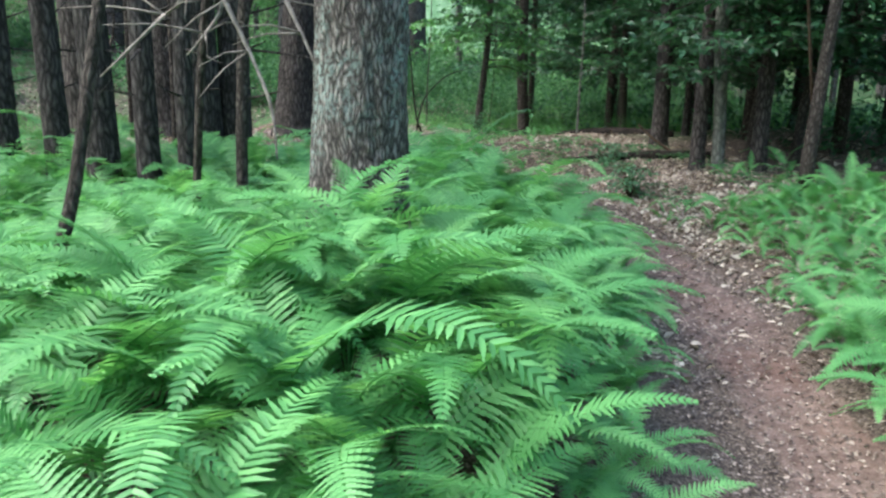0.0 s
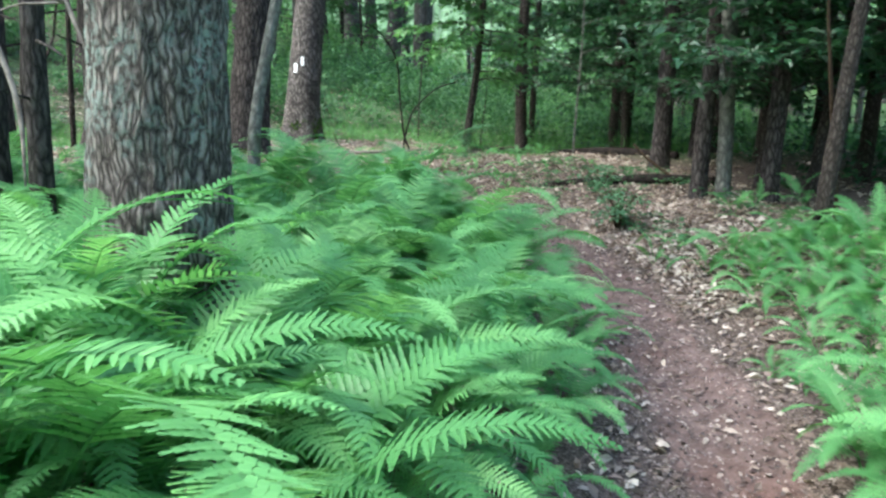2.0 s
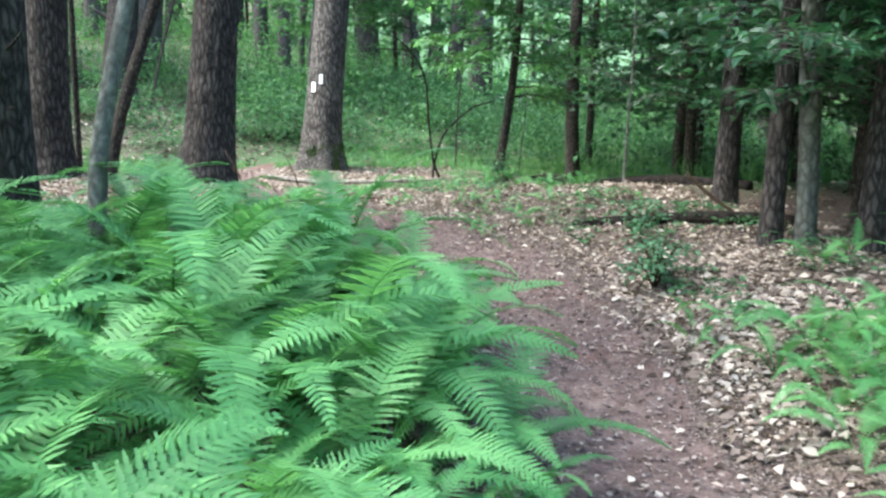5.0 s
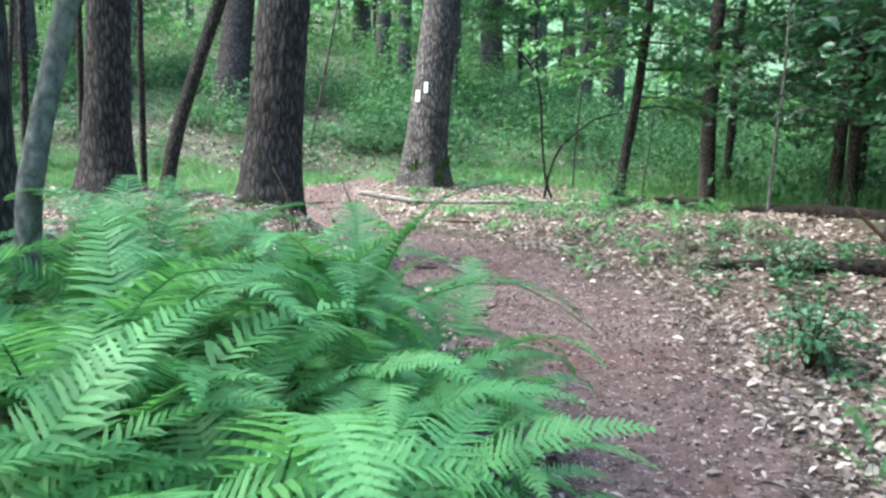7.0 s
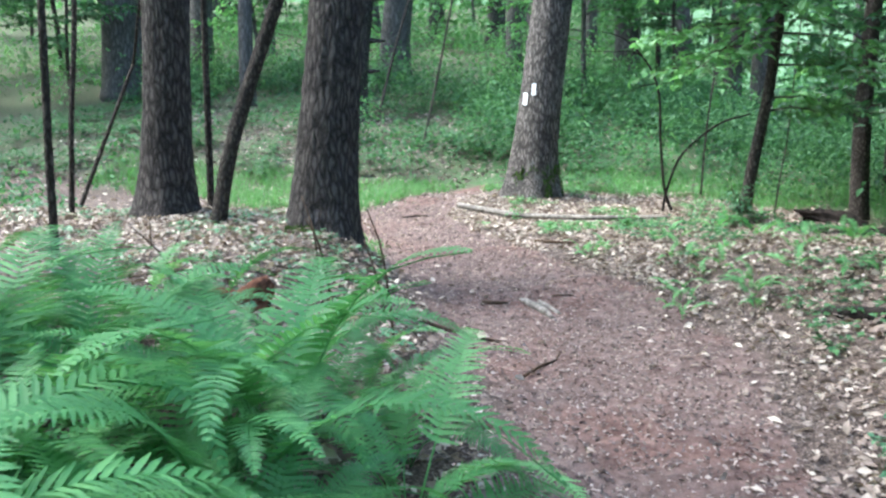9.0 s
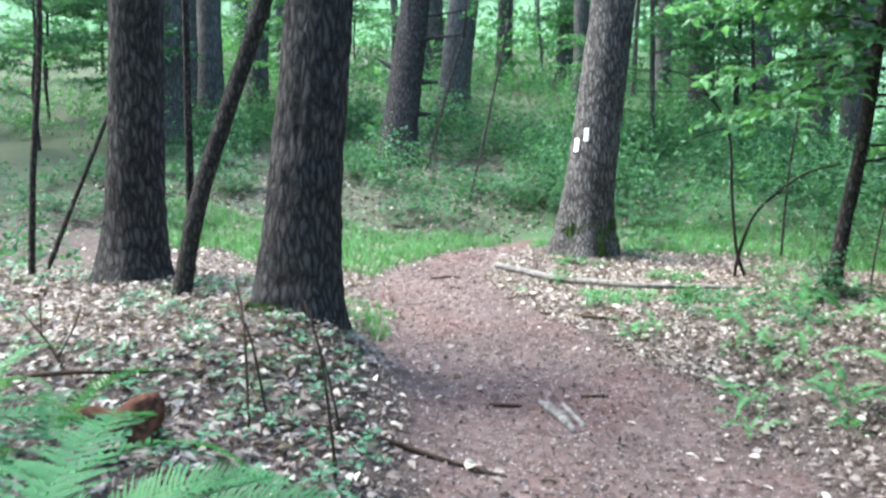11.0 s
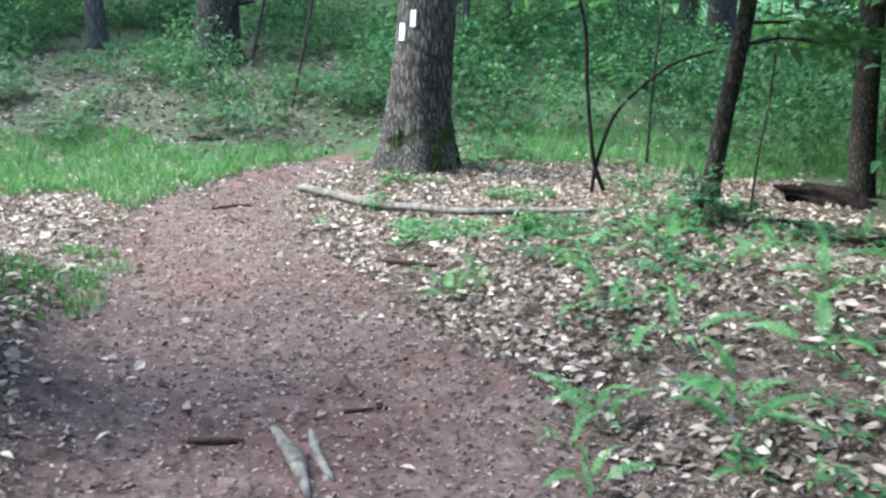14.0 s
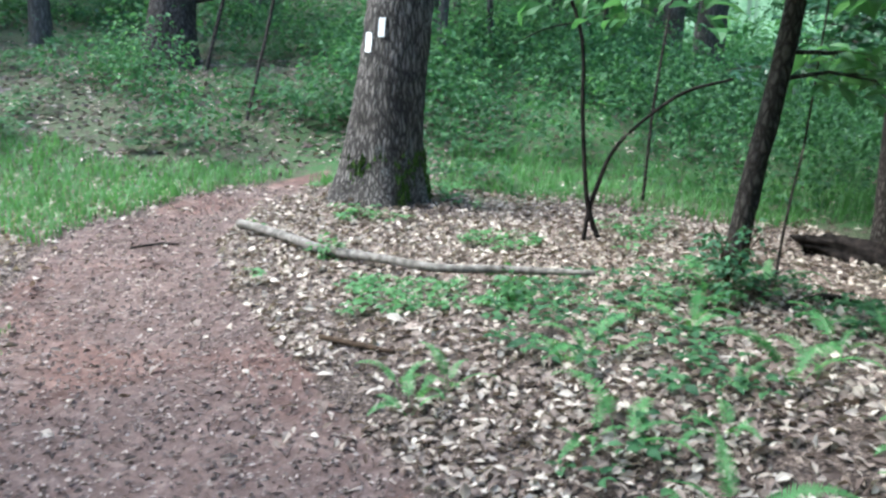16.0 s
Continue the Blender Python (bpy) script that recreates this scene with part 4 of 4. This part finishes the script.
hill = lambda x, y: trail_gap(x, y) > 0.8 and (x > -1.2 or y > 20 or clumpy(x, y, 0.8, 0.16)) and y > 15.3 + 0.5 * math.sin(x) + 0.5 * ramp(-1, -4, x) and not (-1.9 < x < -0.4 and y < 16.3)
bushland = lambda x, y: hill(x, y) and clumpy(x, y, 0.75, -0.12)
undergrowth("slope_shrubs", "low leafy shrubs covering the slope behind the trail", LEAF_MID, 560, bushland, -9, 9, 14.8, 24, 1.15, 601, 0.08, 100)
undergrowth("slope_sprigs", "pale green sprigs standing above the shrubs on the slope", LEAF_PALE, 330, bushland, -9, 9, 15.2, 25, 1.5, 606, 0.07, 46)
# Deep leaf colour stands in for shaded hollows among the lighter shrubs.
undergrowth("slope_shade_shrubs", "dark green shrubs painting shaded hollows into the slope", LEAF_DEEP, 110, hill, -9, 9, 15.2, 25, 0.8, 607, 0.1, 60)
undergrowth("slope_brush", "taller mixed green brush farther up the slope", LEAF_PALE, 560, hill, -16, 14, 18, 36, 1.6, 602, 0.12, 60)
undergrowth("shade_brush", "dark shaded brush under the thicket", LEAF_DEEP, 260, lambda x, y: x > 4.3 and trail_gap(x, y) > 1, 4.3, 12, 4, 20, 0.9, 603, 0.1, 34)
undergrowth("left_brush", "green brush behind the pines", LEAF_MID, 240, lambda x, y: x < -4.6 - 0.15 * (y - 8), -13, -4.6, 3, 17, 0.8, 604, 0.1, 34)
# Pale leaf colour here imitates the bright mist farther off.
undergrowth("far_brush", "distant green brush under the trees", LEAF_PALE, 420, lambda x, y: True, -34, 34, 30, 56, 3.0, 605, 0.3, 40)


def canopy_veil(name, label, leaf, n, seed, d0, d1, z0, z1, size):
    """Hanging foliage of the far understory, in loose sprays."""
    r = np.random.default_rng(seed)
    sprays = []
    for _ in range(n):
        a, d = r.uniform(-0.95, 0.95), r.uniform(d0, d1)
        x, y = math.sin(a) * d, 1 + math.cos(a) * d
        sprays.append(((x, y, land(x, y) + r.uniform(z0, z1)), unit(r, 1, 0.25)[0], r.uniform(0.5, 1.3)))
    tw, lv = leafy_sprays(r, sprays, size, size * 0.55, size * 0.8, 0.006)
    return tagged(new(name, mesh_of(name, *lv, leaf)), label, "foliage", kind="stuff")


# Far foliage takes the pale leaf so its colour carries haze and backlight.
canopy_veil("far_foliage", "loose layers of pale green foliage in the distant woods", LEAF_PALE, 1000, 701, 24, 48, 1.5, 9.0, 0.24)
canopy_veil("mid_foliage", "layers of haze-paled green foliage among the distant trunks", LEAF_PALE, 850, 702, 19, 34, 1.3, 6.5, 0.18)


def thicket_veil(name, label, leaf, n, seed, x0, x1, y0, y1, z0, z1, size, keep):
    """Leafy twigs that reach out of the thicket's crowns; also used for the added shade canopies."""
    r = np.random.default_rng(seed)
    sprays = []
    while len(sprays) < n:
        x, y = r.uniform(x0, x1), r.uniform(y0, y1)
        if keep(x, y):
            sprays.append(((x, y, land(x, y) + z0 + (z1 - z0) * r.uniform() ** 1.3), unit(r, 1, 0.3)[0], r.uniform(0.4, 1.0)))
    tw, lv = leafy_sprays(r, sprays, size, size * 0.5, size * 0.5, 0.004)
    t = tagged(new(name, mesh_of(name, *lv, leaf)), label, "foliage", kind="stuff")
    tagged(part("twigwork", mesh_of("twigwork", *tw, YOUNG), t), kind="stuff")
    return t


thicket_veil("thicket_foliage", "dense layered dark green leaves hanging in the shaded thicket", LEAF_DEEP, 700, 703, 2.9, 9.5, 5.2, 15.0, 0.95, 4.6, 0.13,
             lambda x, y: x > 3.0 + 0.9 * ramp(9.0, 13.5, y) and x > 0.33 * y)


# Leaf layers added above the view to block light from the ground below.
for name, label, n, seed, x0, x1, y0, y1 in (("thicket_canopy", "unseen leaf canopy added to shade the thicket", 260, 704, 3.4, 8.0, 6.0, 14.5),
                                             ("fern_bed_canopy", "unseen leaf canopy added to shade the back of the fern bed", 150, 705, -6.5, -3.2, 3.0, 7.0)):
    thicket_veil(name, label, LEAF_MID, n, seed, x0, x1, y0, y1, 3.3, 7.0, 0.16, lambda x, y: True)


def grass(name, label, n, keep, x0, x1, y0, y1, tall, seed):
    r = np.random.default_rng(seed)
    verts, faces = [], []
    k = 0
    while k < n:
        x, y = r.uniform(x0, x1), r.uniform(y0, y1)
        if not keep(x, y):
            continue
        k += 1
        for _ in range(3):
            bx, by = x + r.normal() * 0.025, y + r.normal() * 0.025
            z, a, h = land(bx, by) - 0.01, r.uniform(0, 6.283), tall * r.uniform(0.5, 1.2)
            lx, ly, w = math.cos(a), math.sin(a), 0.0035
            lean = h * r.uniform(0.2, 0.8)
            o = len(verts)
            verts += [(bx - ly * w, by + lx * w, z), (bx + ly * w, by - lx * w, z), (bx + lx * lean * 0.35 + ly * w, by + ly * lean * 0.35 - lx * w, z + 0.6 * h),
                      (bx + lx * lean * 0.35 - ly * w, by + ly * lean * 0.35 + lx * w, z + 0.6 * h), (bx + lx * lean, by + ly * lean, z + 0.95 * h)]
            faces += [(o, o + 1, o + 2, o + 3), (o + 3, o + 2, o + 4)]
    return tagged(new(name, mesh_of(name, verts, faces, GRASS)), label, "grass", kind="stuff")


grass("grass_patch", "bright fresh grass patch where the trail turns", 3600,
      lambda x, y: trail_gap(x, y) > 0.06 and (x < -1.5 and y + 0.45 * x > 11.45 + 0.25 * math.sin(4 * x) or (y > 14.4 and x < 0.3)) and y < 14.9 - 0.12 * x + 0.2 * math.sin(3 * x), -6.5, 0.3, 12.2, 16.2, 0.14, 801)
grass("grass_verge", "green grass and sedge behind the blazed tree", 2200, lambda x, y: y > 14.2 + 0.3 * math.sin(2 * x) and y < 16, 0.4, 6.5, 13.8, 16, 0.13, 802)
grass("shade_grass", "light green grass beyond the thicket", 3400, lambda x, y: True, 4.0, 13.0, 10.0, 24, 0.42, 803)
grass("tufts", "small grass tufts beside the pine and the trail", 330, lambda x, y: clumpy(x, y, 2.2, -0.1) and trail_gap(x, y) > -0.2, -1.9, -1.05, 9.2, 10.9, 0.075, 804)


# ---- litter ----
def litter(name, label, n, keep, x0, x1, y0, y1, size, material, seed, lift=0.012, tilt=0.35):
    r = np.random.default_rng(seed)
    pos = []
    while len(pos) < n:
        x, y = r.uniform(x0, x1), r.uniform(y0, y1)
        if keep(x, y, r.uniform()):
            pos.append((x, y, land(x, y) + 0.012 * noise.noise(Vector((x * 5, y * 5, 0))) + 0.03 * noise.noise(Vector((x * 1.4, y * 1.4, 3))) + lift * r.uniform(0.2, 1.2)))
    pos = np.array(pos)
    along = unit(r, n, 0.18)
    nor = np.array([0, 0, 1.0]) + r.normal(size=(n, 3)) * tilt
    s = size * r.uniform(0.5, 1.4, n)
    me = mesh_of(name, *leaf_set(pos, along, nor, s, s * r.uniform(0.3, 0.7, n), 0.1, 0.22), material)
    return tagged(new(name, me), label, "leaf litter", kind="stuff")


litter("leaf_litter", "pale curled dead leaves covering the forest floor", 52000,
       lambda x, y, u: u < (0.02 if trail_gap(x, y) < -0.3 else (0.12 if x > 0.9 - 0.33 * max(0.0, y - 7.0) else 0.08) if trail_gap(x, y) < 0.0 else 0.3 if trail_gap(x, y) < 0.12 else 0.5 if trail_gap(x, y) < 0.3 else 0.6 if x > 1.2 and 6.0 < y < 9.5 else 1.0 if y > 6 or x > 0.9 else 0.45), -4.6, 3.6, 1.5, 14.6, 0.052, LITTER, 901, 0.02, 0.5)
litter("shade_litter", "brown dead leaves under the thicket and the pines", 13000, lambda x, y, u: trail_gap(x, y) > 0.5, -9.0, 8.0, -4.0, 20.0, 0.08, LITTER, 902)
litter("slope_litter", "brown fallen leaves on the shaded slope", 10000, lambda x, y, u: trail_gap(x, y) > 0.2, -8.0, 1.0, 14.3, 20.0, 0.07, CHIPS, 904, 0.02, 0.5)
litter("crumpled_litter", "crumpled pale dead leaves heaped beside the trail", 16000, lambda x, y, u: trail_gap(x, y) > 0.12 and not in_fern_bed(x, y), -4.0, 3.2, 5.5, 13.8, 0.042, LITTER, 905, 0.03, 0.9)
litter("pale_litter", "bleached dead leaves round the fallen branch", 15000, lambda x, y, u: trail_gap(x, y) > 0.0 and clumpy(x, y, 0.9, -0.25), -1.3, 2.6, 8.4, 13.4, 0.042, LITTER, 906, 0.03, 0.7)
litter("verge_litter", "bleached dead leaves along the trail beside the ferns", 4200, lambda x, y, u: trail_gap(x, y) > 0.1 and u < 1.4 - 0.5 * trail_gap(x, y), 0.95, 2.4, 3.5, 6.2, 0.048, LITTER, 907, 0.03, 0.6)
litter("trail_debris", "bits of bark, needles and leaf on the trodden trail", 46000, lambda x, y, u: trail_gap(x, y) < 0.3, -2.2, 2.0, 0.2, 14.4, 0.022, CHIPS, 903, 0.009, 0.45)


# ---- fallen wood ----
def stick(name, label, points, material, sides=10, relief=0.003, twigs=(), category="stick"):
    x, y, z = points[0][:3]
    t = empty(name, x, y, z, label, category)
    part("stem", sit(mesh_of("stem", *tube(points, sides, 0.05, relief, 30), material, True), x, y, z), t)
    for tw in twigs:
        part("side_twig", sit(mesh_of("side_twig", *tube(tw, 5, 0.05), material, True), x, y, z), t)
    return t


def on(x, y, up, r):
    return (x, y, land(x, y) + up, r)


stick("fallen_stick", "long pale bare fallen branch lying on dead leaves",
      [on(-0.78, 12.62, 0.09, 0.031), on(-0.45, 12.42, 0.075, 0.031), on(-0.1, 12.12, 0.07, 0.028), on(0.3, 11.85, 0.085, 0.026), on(0.62, 11.62, 0.09, 0.023), on(1.02, 11.6, 0.095, 0.02), on(1.46, 11.5, 0.09, 0.012)], DRY, 12, 0.004,
      [[on(0.95, 11.62, 0.04, 0.009), on(0.98, 11.58, 0.12, 0.004)], [on(-0.2, 12.2, 0.05, 0.01), on(-0.28, 12.1, 0.07, 0.004)]])
stick("broken_branch", "dark broken branch half buried in litter", [on(2.25, 10.95, 0.02, 0.02), on(2.6, 11.4, 0.03, 0.03), on(2.95, 11.85, 0.03, 0.024)], ROTTEN)
stick("broken_branch", "thin dark twig lying across the trail edge", [on(-0.7, 7.22, 0.02, 0.006), on(-0.45, 7.5, 0.02, 0.01), on(-0.15, 7.6, 0.02, 0.012), on(0.18, 7.58, 0.015, 0.008)], STALK, 7, 0.002, [[on(-0.5, 7.45, 0.02, 0.007), on(-0.56, 7.48, 0.22, 0.005), on(-0.62, 7.5, 0.36, 0.003)]])
stick("broken_branch", "thin grey twig on the trodden trail", [on(0.29, 6.99, 0.012, 0.008), on(0.37, 7.18, 0.02, 0.008), on(0.44, 7.3, 0.015, 0.006), on(0.46, 7.42, 0.03, 0.004)], STALK, 6, 0.001)
stick("broken_branch", "short mossy twig lying on dead leaves", [on(0.18, 10.68, 0.015, 0.012), on(0.36, 10.56, 0.02, 0.014), on(0.54, 10.46, 0.015, 0.009)], STALK, 7, 0.002)
stick("broken_branch", "short dark piece of bark on the trail", [on(-0.08, 8.54, 0.01, 0.012), on(0.02, 8.55, 0.01, 0.012), on(0.1, 8.56, 0.008, 0.008)], STALK, 7, 0.002)
stick("broken_branch", "pale broken wood piece at the trail edge", [on(0.17, 8.66, 0.006, 0.014), on(0.25, 8.54, 0.012, 0.026), on(0.33, 8.4, 0.015, 0.028), on(0.4, 8.24, 0.004, 0.012)], DRY, 10, 0.005)
stick("broken_branch", "flat grey root end on the trodden trail", [on(0.3, 8.66, 0.004, 0.012), on(0.37, 8.48, 0.01, 0.02), on(0.45, 8.34, 0.004, 0.008)], DRY, 8, 0.003)
stick("broken_branch", "short dark twig on the trodden trail", [on(0.38, 8.81, 0.008, 0.007), on(0.46, 8.83, 0.01, 0.007), on(0.53, 8.86, 0.006, 0.005)], STALK, 6, 0.001)
stick("broken_branch", "short dark twig where the trail narrows", [on(-1.35, 12.2, 0.01, 0.007), on(-1.2, 12.3, 0.015, 0.01), on(-1.08, 12.32, 0.01, 0.006)], ROTTEN, 6, 0.001)
stick("leaning_twig", "thin bare dark twig standing before the pine", [on(-0.76, 7.15, -0.02, 0.006), (-0.84, 7.3, 0.66, 0.005), (-0.95, 7.45, 0.85, 0.003)], STALK, 6, 0.0005, category="twig")
stick("leaning_twig", "thin dead twig standing at the fern edge", [on(-0.36, 7.05, -0.03, 0.007), (-0.42, 7.08, 0.6, 0.005), (-0.5, 7.12, 0.82, 0.003)], STALK, 6, 0.0005, category="twig")
stick("leaning_twig", "thin dead twig standing in leaf litter", [on(-0.75, 7.3, -0.03, 0.006), (-0.82, 7.32, 0.6, 0.005), (-0.9, 7.35, 0.74, 0.003)], STALK, 6, 0.0005, category="twig")
stick("rotten_log", "dark rotten log lying in leaf litter below the thicket",
      [on(1.95, 7.95, 0.01, 0.03), on(2.35, 7.45, 0.03, 0.05), on(2.8, 7.05, 0.035, 0.055), on(3.3, 6.75, 0.035, 0.05)], ROTTEN, 14, 0.014, category="log")
stick("rotten_log", "black decayed log on the shaded bank beside a tree",
      [on(3.2, 13.5, 0.06, 0.04), on(3.4, 13.45, 0.04, 0.075), on(3.62, 13.35, 0.0, 0.09), on(3.82, 13.2, -0.06, 0.07)], ROTTEN, 26, 0.07, [[on(3.32, 13.5, 0.05, 0.05), on(3.16, 13.46, 0.1, 0.035), on(3.08, 13.43, 0.12, 0.012)]], category="log")
stick("rotten_log", "low crumbling dark log sunk into the shaded bank", [on(4.0, 13.0, -0.03, 0.08), on(4.6, 12.6, -0.02, 0.1), on(5.3, 11.9, -0.02, 0.09)], ROTTEN, 22, 0.06, category="log")
stick("rotten_log", "dark decayed trunk on the shaded bank", [on(2.7, 10.9, 0.0, 0.03), on(3.2, 10.4, 0.03, 0.06), on(3.7, 9.8, 0.04, 0.07), on(4.2, 9.0, 0.04, 0.06)], ROTTEN, 12, 0.014, category="log")
stick("fallen_branch", "grey dead branch leaning against the stem clump", [on(2.98, 6.9, 0.03, 0.016), (2.75, 7.1, 0.5, 0.014), (2.6, 7.2, 0.66, 0.009)], STALK, 8, 0.002)
stick("fallen_branch", "bare dead pole leaning on the sapling", [on(2.95, 4.6, 0.0, 0.02), (2.75, 4.5, 0.9, 0.017), (2.52, 4.4, 1.7, 0.012), (2.4, 4.35, 2.2, 0.008)], STALK, 8, 0.002)

stick("rotten_stump", "reddish brown crumbling stump end beside a fern", [on(-0.98, 6.72, -0.06, 0.085), on(-0.97, 6.73, 0.05, 0.075), on(-0.93, 6.75, 0.12, 0.05), on(-0.9, 6.76, 0.16, 0.018)], REDROT, 22, 0.03, [[on(-0.98, 6.72, 0.03, 0.04), on(-1.12, 6.7, 0.05, 0.035), on(-1.3, 6.68, 0.01, 0.02)]], category="stump")
stick("bare_twig", "forked dark dead twig standing in leaf litter", [on(-1.55, 7.15, -0.02, 0.007), on(-1.68, 7.2, 0.12, 0.006), on(-1.86, 7.26, 0.24, 0.003)], STALK, 6, 0.0005,
      [[on(-1.62, 7.18, 0.07, 0.005), on(-1.56, 7.22, 0.2, 0.003), on(-1.54, 7.24, 0.28, 0.002)], [on(-1.72, 7.21, 0.14, 0.004), on(-1.73, 7.23, 0.3, 0.002)]], category="twig")
stick("bare_twig", "thin dark dead twig lying over pale leaves", [on(-1.75, 7.0, 0.02, 0.006), on(-1.5, 7.05, 0.05, 0.009), on(-1.2, 7.25, 0.04, 0.006)], STALK, 6, 0.001, category="twig")

# crossing vine stems
stick("woody_vine", "dark twisted woody vine stem arching up beside the trail",
      [on(1.65, 12.9, -0.03, 0.016), (1.58, 12.91, 0.13, 0.018), (1.53, 12.92, 0.33, 0.016), (1.48, 12.96, 0.83, 0.014), (1.45, 13.0, 1.33, 0.013), (1.32, 13.0, 1.66, 0.011), (1.05, 12.98, 1.94, 0.008), (0.8, 12.94, 2.02, 0.005)], ROTTEN, 8, 0.002,
      [[(1.4, 13.01, 1.54, 0.009), (1.2, 13.0, 1.78, 0.007), (0.9, 12.94, 1.8, 0.006), (0.56, 12.88, 1.81, 0.003)], [(1.42, 13.0, 1.45, 0.007), (1.2, 12.9, 1.4, 0.005), (1.0, 12.85, 1.3, 0.003)]], category="vine")
stick("woody_vine", "dark woody vine bowed towards a thin tree",
      [on(1.52, 12.88, -0.03, 0.014), (1.56, 12.92, 0.23, 0.016), (1.68, 12.97, 0.58, 0.014), (1.85, 13.02, 0.78, 0.012), (2.15, 13.1, 1.0, 0.011), (2.49, 13.17, 1.1, 0.008)], ROTTEN, 8, 0.002, category="vine")

# bare dead branches hanging near the oak
DEAD = ([(-2.36, 2.12, 1.95, 0.016), (-2.31, 2.08, 1.76, 0.014), (-2.23, 2.01, 1.56, 0.012), (-2.16, 1.93, 1.34, 0.009), (-2.15, 1.87, 1.13, 0.004)],
        [(-2.12, 2.06, 1.9, 0.015), (-2.07, 2.01, 1.76, 0.013), (-2.02, 1.96, 1.63, 0.01), (-1.96, 1.9, 1.47, 0.005)],
        [(-2.3, 2.2, 1.79, 0.012), (-2.39, 2.18, 1.63, 0.009), (-2.47, 2.19, 1.54, 0.004)],
        [(-2.45, 2.03, 1.8, 0.012), (-2.55, 2.04, 1.7, 0.01), (-2.7, 2.05, 1.56, 0.008), (-2.81, 2.06, 1.46, 0.003)])
dead = empty("dead_boughs", -2.36, 2.12, foot(-2.36, 2.12), "bare pale dead saplings and boughs beside the oak trunk", "dead branch")
part("stem", sit(mesh_of("stem", *tube([on(-2.5, 2.35, -0.05, 0.02), (-2.46, 2.3, 1.0, 0.018), (-2.38, 2.2, 1.75, 0.017), (-2.25, 2.1, 2.3, 0.014), (-2.1, 2.05, 2.9, 0.008)], 8, 0.1, 0.002, 25), YOUNG, True), -2.36, 2.12, foot(-2.36, 2.12)), dead)
for k, line in enumerate(DEAD):
    line = [(a, b, c, 0.72 * q) for a, b, c, q in [(-2.25, 2.1, 2.28, 0.016)] + line]
    bough = part("bough", sit(mesh_of("bough", *tube(line, 7, 0.06, 0.002, 30), DEADWOOD, True), -2.36, 2.12, foot(-2.36, 2.12)), dead, "pale peeling dead bough")
    rg = np.random.default_rng(40 + k)
    for j in range(4):
        p = np.array(line[int(rg.integers(1, len(line) - 1))][:3])
        d = np.array([rg.normal() * 0.2, rg.normal() * 0.15, rg.uniform(-0.2, 0.1)])
        part("dead_twig", sit(mesh_of("dead_twig", *tube([(*p, 0.005), (*(p + 0.5 * d + (0, 0, 0.02)), 0.0035), (*(p + d), 0.0015)], 4, 0.08), DEADWOOD, True), -2.36, 2.12, foot(-2.36, 2.12)), bough)

def moss(label, spots):
    """Many small pointed tufts."""
    verts, faces = [], []
    for x, y, z, h, q in spots:
        o, b = len(verts), q * 7.0
        verts += [(x + 0.02 * math.cos(b + a), y + 0.02 * math.sin(b + a), z - 0.02) for a in (0, 2.1, 4.2)] + [(x + 0.012 * math.cos(9 * b), y + 0.012 * math.sin(9 * b), z + h)]
        faces += [(o, o + 1, o + 3), (o + 1, o + 2, o + 3), (o + 2, o, o + 3)]
    return tagged(new("moss_cushion", mesh_of("moss_cushion", verts, faces, MOSS)), label, "moss", kind="stuff")


# moss at the foot of the pine and round the blazed tree
rm = np.random.default_rng(5)
tufts = []
for k in range(300):
    a, d = rm.uniform(0, 6.283), rm.uniform(0, 1) ** 0.5
    x, y = -1.24 + 0.15 * d * math.cos(a), 8.4 + 0.1 * d * math.sin(a)
    tufts.append((x, y, land(x, y) + 0.012 * noise.noise(Vector((x * 5, y * 5, 0))) + 0.03 * noise.noise(Vector((x * 1.4, y * 1.4, 3))) + 0.005, 0.05 * (1.1 - d * d) + 0.01, rm.uniform(0, 1)))
moss("dark green moss cushion at the foot of the pine", tufts)
tufts = []
for k in range(700):
    a, up = rm.uniform(0, 6.283), rm.uniform(0, 1) ** 2
    r = 0.35 + 0.1 * (1 - up) * max(0.0, math.sin(3 * a + 0.9) * math.sin(2 * a + 1.2)) - 0.035 * up
    x, y = -0.04 + 0.05 * up + r * math.cos(a), 13.87 + 0.02 * up + r * math.sin(a)
    tufts.append((x, y, land(-0.04, 13.87) + 0.4 * up - 0.03, 0.035, rm.uniform(0, 1)))
moss("dull green moss skirting the foot of the blazed tree", tufts)


# ---- trail blazes ----
def blaze(x, z, w, h, tilt):
    """A brushed paint patch that follows the bark of the blazed tree."""
    u = [(x - 0.5 * w + w * i / 4, z - 0.5 * h + h * j / 8) for j in range(9) for i in range(5)]
    verts = []
    for a, b in u:
        ax, ay = 0.127 + (b - 1.6) * 0.109, 14.004 + (b - 1.6) * 0.083
        r = 0.27 + (1.6 - b) * 0.021
        a2 = a + tilt * (b - z) + 0.004 * noise.noise(Vector((a * 90, b * 60, 2)))
        dx = max(-0.98 * r, min(0.98 * r, a2 - ax))
        verts.append((ax + dx, ay - math.sqrt(r * r - dx * dx), b + 0.004 * noise.noise(Vector((a * 90, b * 60, 7)))))
    faces = [(j * 5 + i, j * 5 + i + 1, (j + 1) * 5 + i + 1, (j + 1) * 5 + i) for j in range(8) for i in range(4)]
    me = mesh_of("blaze", verts, faces, PAINT)
    return part("blaze", sit(me, *blazed.location), blazed, "white painted rectangular trail blaze")


blaze(0.015, 1.395, 0.052, 0.14, 0.06)
blaze(-0.092, 1.282, 0.052, 0.145, 0.06)
